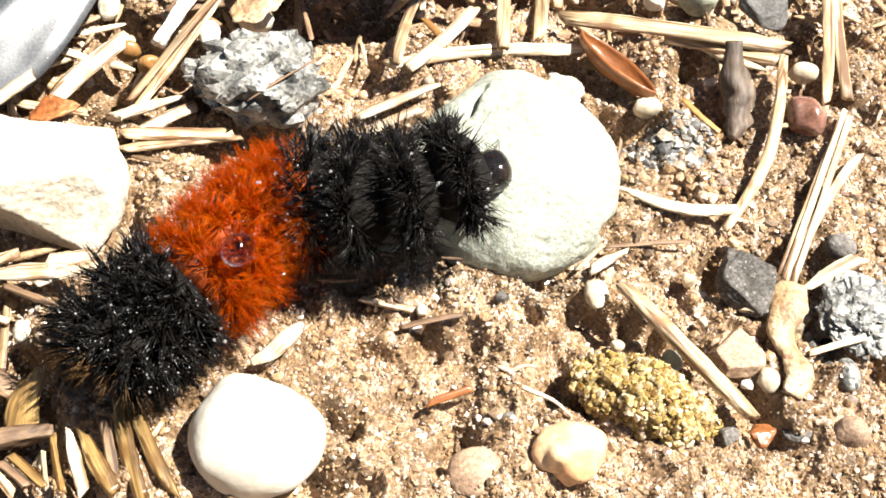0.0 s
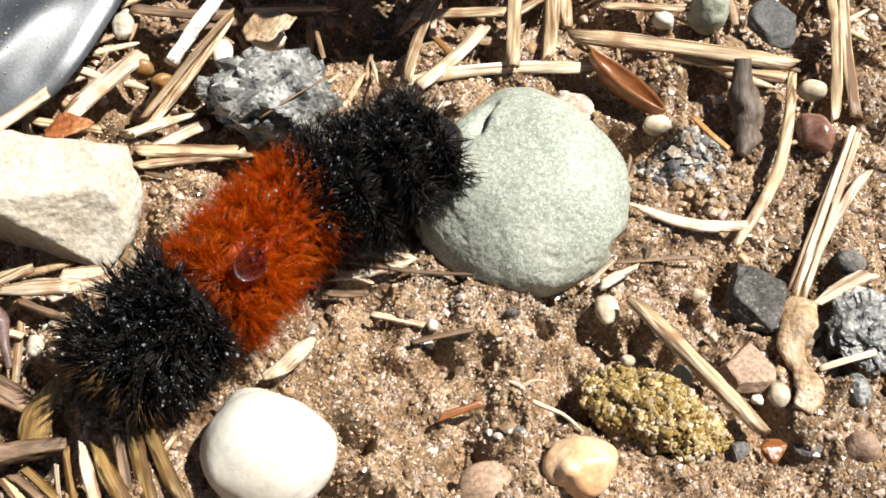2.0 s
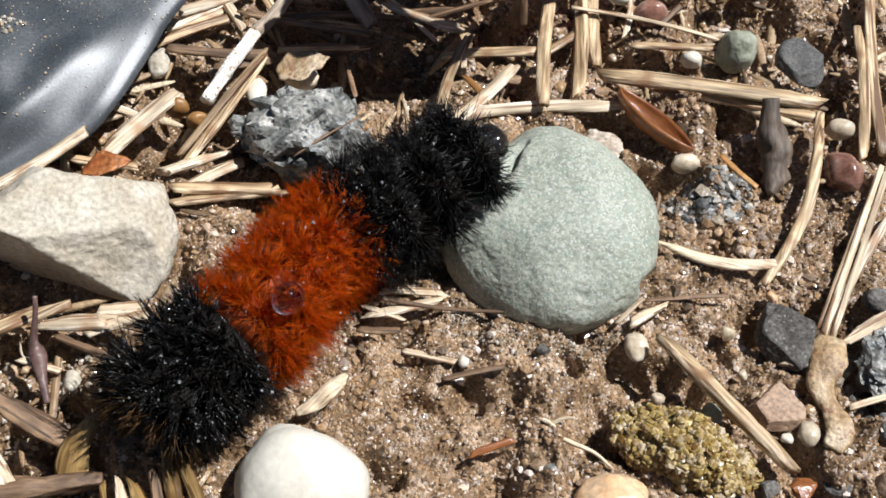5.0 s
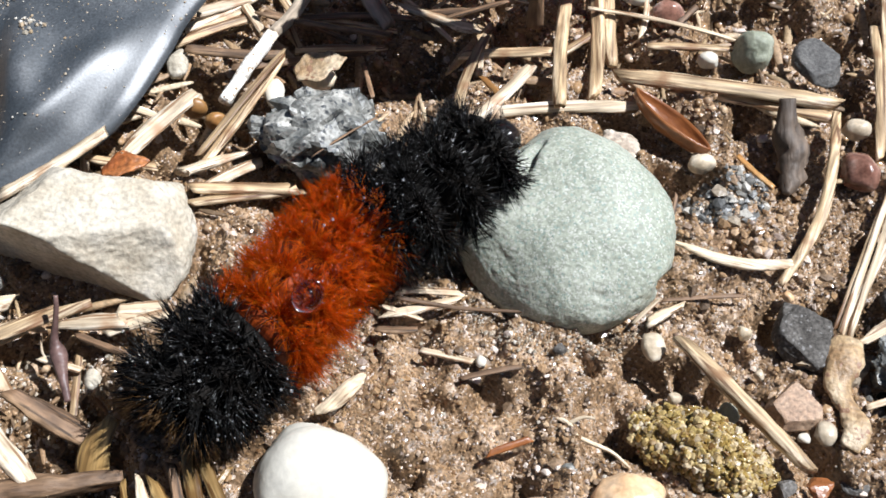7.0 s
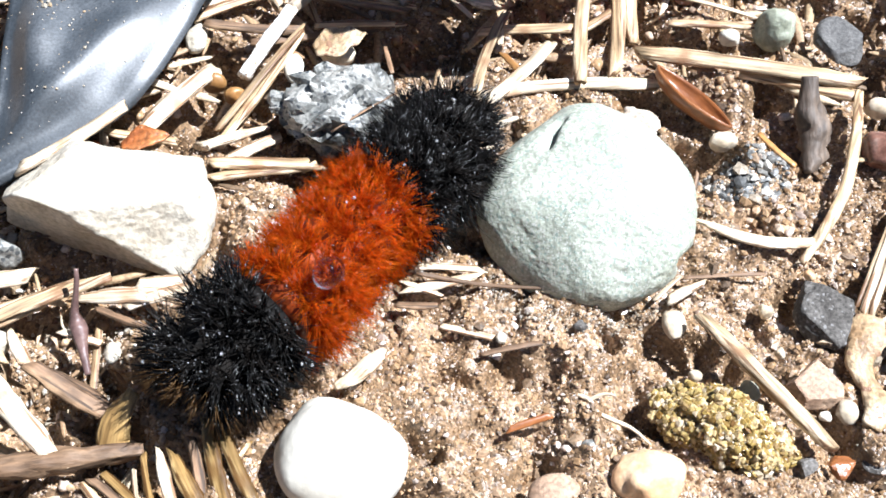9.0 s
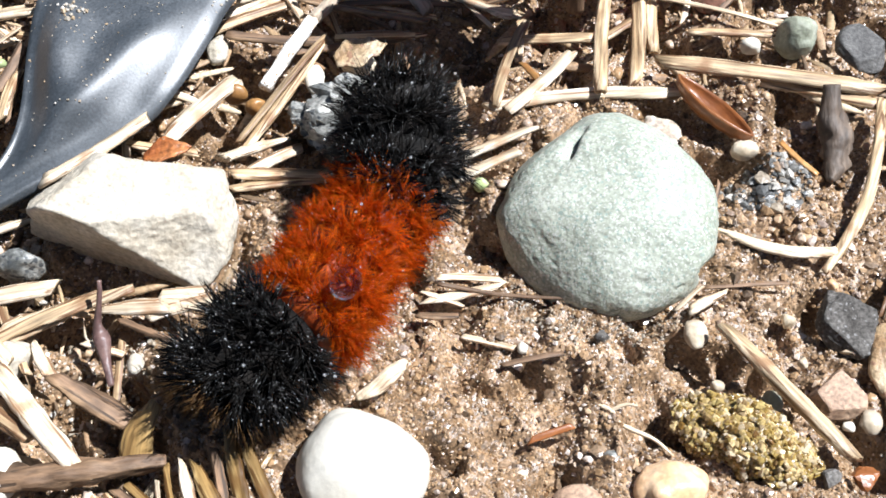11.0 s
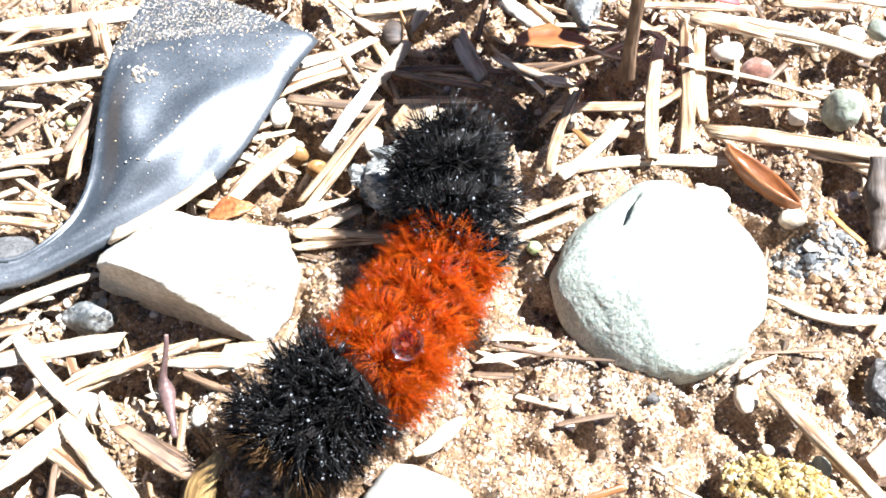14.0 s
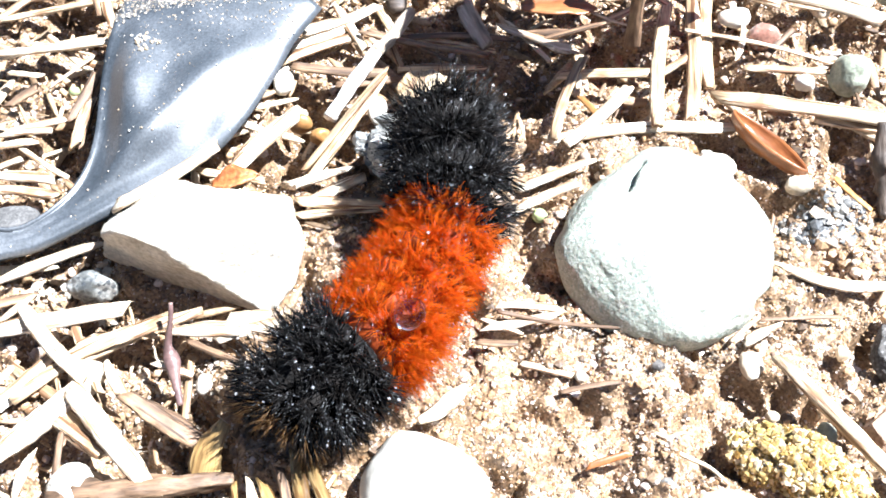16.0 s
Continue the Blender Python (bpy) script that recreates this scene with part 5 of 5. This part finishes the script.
tube([(-38.7, -13.8, 1.2), (-34.9, -9.8, 1.6), (-31.3, -7.9, 1.8), (-26.3, -5.8, 1.2)], [0.4, 0.6, 0.6, 0.4], STRAW, "needle", "long bowed dry needle lying over litter", "needle", flat=0.5)
tagged(blade("leaf_scrap", (-13.5, 16.7, 1.2), 4.4, 3.2, 20, -8, FLAKE, curl=0.3, seed=8), "curled pale tan leaf flake beside a grey rock", "leaf")
tagged(blade("leaf_scrap", (-3.3, 27.5, 1.3), 6.8, 3.0, 4, 4, HUSK, curl=0.15, seed=9), "dark maroon dead leaf lying among twigs", "leaf")
build_seedling()


# ---- caterpillar ----
BODY_BASE = Vector((-12.0, -6.0, 0.0))
SPOTS = [0.42, 0.75, 1.25, 1.75] + [2.2, 2.6, 3.0, 3.4, 3.8] + [4.2, 4.65, 5.1, 5.58] + [5.99]


def bristles(name, radius, length, mat, parent, seed, tufts=9, hairs=80, thick=0.045, cone=62, sweep=0.0, bundle=0.35, guard=0, arc=(-0.2, 1.2), label=""):
    """Stiff straight bristles that radiate from a ring of warts round a body ring whose axis is x; sweep leans them towards -x."""
    r = np.random.default_rng(seed)
    verts, faces = [], []

    def bristle(start, tip, wide):
        d = tip - start
        ln = np.linalg.norm(d)
        d = d / ln
        s1 = np.cross(d, r.normal(size=3))
        s1 /= np.linalg.norm(s1)
        s2 = np.cross(d, s1)
        curl = s1 * ln * r.uniform(-0.015, 0.015)
        i = len(verts)
        for along, rad in ((0, 1.0), (0.6, 0.8)):
            c = start + d * ln * along + curl * along ** 2
            for q in range(3):
                verts.append(c + wide * rad * (s1 * math.cos(q * 2.0944) + s2 * math.sin(q * 2.0944)))
        verts.append(start + d * ln + curl)
        for q in range(3):
            p = (q + 1) % 3
            faces.append((i + q, i + p, i + 3 + p, i + 3 + q))
            faces.append((i + 3 + q, i + 3 + p, i + 6))

    for k in range(tufts):
        ang = math.pi * (arc[0] + (arc[1] - arc[0]) * (k + r.uniform(0.3, 0.7)) / tufts)
        up = np.array([0, math.cos(ang), math.sin(ang)])
        root = up * radius * 0.92 + np.array([r.uniform(-0.35, 0.35), 0, 0])
        e1 = np.array([1.0, 0, 0])
        e2 = np.cross(up, e1)
        left = hairs
        while left > 0:
            spread, az = math.radians(cone) * math.sqrt(r.uniform()), r.uniform(0, 2 * math.pi)
            aim = math.cos(spread) * up + math.sin(spread) * (math.cos(az) * e1 + math.sin(az) * e2) - np.array([sweep * r.uniform(0.6, 1.3), 0, 0])
            aim /= np.linalg.norm(aim)
            reach = length * r.uniform(0.66, 1.1)
            start = root + 0.28 * (r.normal() * e1 + r.normal() * e2)
            group = int(r.integers(3, 7)) if r.uniform() < bundle / 3 else 1
            for _ in range(group):
                bristle(start + (0.25 * (r.normal() * e1 + r.normal() * e2) if group > 1 else 0), root + aim * reach + (0.07 if group > 1 else 0) * r.normal(size=3), thick * r.uniform(0.75, 1.15))
            left -= group
        for _ in range(guard):
            spread, az = math.radians(50) * math.sqrt(r.uniform()), r.uniform(0, 2 * math.pi)
            aim = math.cos(spread) * up + math.sin(spread) * (math.cos(az) * e1 + math.sin(az) * e2)
            bristle(root, root + aim * length * r.uniform(1.25, 1.65), thick * 0.6)
    return mesh_object(name, verts, faces, mat, parent, label, smooth=True)


def build_caterpillar():
    worm = tagged(new("caterpillar"), "woolly bear caterpillar, black at both ends with a rust-orange middle", "caterpillar")
    worm.matrix_world = Matrix.Translation(BODY_BASE * MM)
    rings = []
    v0, f0 = ICO[3]
    for k, u in enumerate(SPOTS):
        rust, head = 4 <= k <= 8, k == 13
        rad = 3.0 if 4 <= k <= 8 else 3.2 if k else 3.1
        rad = 2.2 if k == 0 else 2.95 if k in (11, 12) else 1.4 if head else rad
        half = 1.3 if head else 2.1 if k > 8 else 1.75
        v = v0 / (np.abs(v0) ** 2.6).sum(1, keepdims=True) ** (1 / 2.6) * (half, rad, rad * 0.95)
        v = v * (1 + 0.03 * value_noise(v * 1.3 + k, 50 + k))[:, None] + ((-0.3, 0, -0.7) if head else (0, 0, 0))
        seg = mesh_object("head" if head else "segment", v, f0, HEAD if head else RUST_SKIN if rust else SKIN, worm, "glossy black head" if head else "rust-orange body ring" if rust else "black body ring")
        hair = 2.9 if k == 0 else 3.3 if k <= 3 else 2.7 if rust else 2.8 if k == 12 else 3.3
        if head:
            bristles("bristles", 1.2, 1.5, BLACK_HAIR, seg, 90 + k, tufts=5, hairs=5, thick=0.03)
        elif rust:
            bristles("bristles", rad, hair, RUST_HAIR, seg, 90 + k, tufts=9, hairs=150, bundle=0.6, thick=0.027, cone=62, label="rust-orange bristles")
            if k in (4, 5):
                bristles("flank_bristles", rad, 3.6, RUST_HAIR, seg, 290 + k, tufts=3, hairs=150, bundle=0.9, thick=0.024, sweep=0.3, arc=(0.88, 1.24), label="wet rust-orange bristles low on the flank")
        else:
            lean = 0.75 if k == 0 else 0.5 if k == 1 else 0.25 if k == 2 else 0.1 if k == 3 else 0.0
            bristles("bristles", rad, hair, BLACK_HAIR, seg, 90 + k, tufts=8 if k < 4 else 10, hairs=80, thick=0.054 if k < 4 else 0.047, cone=58, sweep=lean, bundle=0.8 if k < 4 else 0.4, guard=1 if k > 9 else 0, label="stiff black bristles")
            if k == 0:
                bristles("fringe", 1.9, 3.6, GOLD_HAIR, seg, 190, tufts=9, hairs=34, thick=0.035, sweep=1.1, cone=55, label="wet golden-brown bristles at the tail")
        if k in (10, 11, 12):
            for side in (-1, 1):
                leg = [(0, side * 1.5, -rad * 0.75, 0.34), (0.1, side * 2.0, -rad - 0.5, 0.26), (0.25, side * 1.8, -rad - 1.2, 0.12)]
                verts = [(x + w * math.cos(q), y + w * math.sin(q), z) for x, y, z, w in leg for q in np.linspace(0, 2 * math.pi, 8, endpoint=False)]
                fs = [(i * 8 + j, i * 8 + (j + 1) % 8, i * 8 + 8 + (j + 1) % 8, i * 8 + 8 + j) for i in range(2) for j in range(8)] + [tuple(range(16, 24))]
                mesh_object("leg", verts, fs, SKIN, seg)
        if k == 5:
            mesh_object("droplet", v0 * (1.2, 1.0, 1.0) + (-1.4, -2.9, 4.1), f0, WATER, seg, "clear water droplet caught in the bristles")
        if not head:
            r = np.random.default_rng(300 + k)
            verts, faces = [], []
            d0, g0 = ICO[2]
            for _ in range(60 if k < 4 else 16 if rust else 30):
                ang, out = r.uniform(0.1, math.pi - 0.1), rad + hair * r.uniform(0.5, 0.85)
                i = len(verts)
                verts += list(d0 * min(0.12, 0.032 * math.exp(0.6 * r.normal())) + (r.uniform(-1.2, 1.2), out * math.cos(ang), out * math.sin(ang)))
                faces += [tuple(q + i) for q in g0]
            tagged(mesh_object("dew", verts, faces, DEW, seg, "tiny dew drops on the bristle tips"), kind="stuff")
        rings.append(seg)
    return worm, rings


CATERPILLAR, RINGS = build_caterpillar()


def motions():
    poses = []

    def at(t, middle, waist, front, nose, lean=0):
        poses.append((t, lean, [(-19.4, -16.4, 2.7), (-17.2, -13.3, 3.7), (-13.9, -10.5, 4.2), middle, waist, front, nose]))

    at(0, (-10.2, -5.6, 4.2), (-6.7, -3.7, 4.3), (-0.1, -4.4, 6.1), (6.6, -2.1, 6.5))
    at(0.5, (-10.3, -5.6, 4.2), (-6.8, -3.6, 4.3), (0.0, -4.0, 6.1), (6.8, -1.9, 6.5))
    at(1.5, (-10.4, -5.5, 4.2), (-6.8, -2.2, 4.3), (-1.4, -1.1, 6.1), (2.9, 1.1, 6.5))
    at(2.5, (-10.1, -5.4, 4.2), (-6.5, -2.0, 4.3), (-1.6, -0.5, 5.7), (2.4, 3.2, 6.5))
    at(3.5, (-10.2, -5.0, 4.2), (-6.8, -1.7, 4.3), (-1.7, 0.4, 5.6), (3.9, 4.9, 6.5))
    at(4.5, (-10.2, -4.9, 4.2), (-6.7, -1.3, 4.3), (-1.7, 1.2, 5.6), (3.5, 5.8, 6.5))
    at(5, (-10.1, -5.0, 4.2), (-6.6, -1.2, 4.3), (-1.6, 1.2, 5.6), (3.6, 5.5, 6.5))
    at(7.5, (-10.1, -4.8, 4.2), (-6.5, -0.8, 4.3), (-1.5, 1.8, 5.6), (2.9, 6.6, 6.5))
    at(8.3, (-10.2, -5.0, 4.2), (-6.4, -0.9, 4.3), (-1.8, 3.2, 4.6), (-0.1, 8.4, 5.0))
    at(9, (-10.0, -5.0, 4.2), (-6.5, -0.9, 4.3), (-3.2, 2.9, 4.6), (-2.6, 7.8, 5.0))
    at(11.5, (-10.7, -4.8, 4.4), (-7.9, 0.4, 5.0), (-7.5, 3.7, 7.2), (-8.6, 8.5, 7.4), 14)
    at(12.5, (-10.3, -4.3, 4.4), (-7.3, 1.0, 5.0), (-7.0, 4.3, 7.2), (-8.1, 9.2, 7.4), 14)
    at(13.5, (-10.0, -4.4, 4.4), (-7.0, 1.4, 5.0), (-7.3, 5.4, 7.2), (-8.6, 10.7, 7.4), 14)
    at(14.5, (-10.5, -5.2, 4.4), (-8.6, 0.6, 5.0), (-8.4, 4.6, 7.2), (-8.9, 9.6, 7.4), 14)
    at(16, (-10.5, -5.2, 4.4), (-8.3, 0.5, 5.0), (-8.4, 4.7, 7.2), (-9.1, 9.9, 7.4), 14)
    rows = [[] for _ in RINGS]
    for t, lean, pts in poses:
        here = spline(pts, np.array(SPOTS))
        ahead = spline(pts, np.array(SPOTS) + 0.12) - spline(pts, np.array(SPOTS) - 0.12)
        for k in range(len(RINGS)):
            x = Vector(ahead[k]).normalized()
            x = Matrix.Rotation(-radians(lean + 2) * math.exp(-((SPOTS[k] - 3.9) / 1.0) ** 2), 3, "Z") @ x
            y = Vector((0, 0, 1)).cross(x).normalized()
            m = Matrix((x, y, x.cross(y))).transposed().to_4x4()
            rows[k].append((t, Matrix.Translation((Vector(here[k]) - BODY_BASE) * MM) @ m))
    for ring, keys in zip(RINGS, rows):
        walk(ring, keys)


motions()
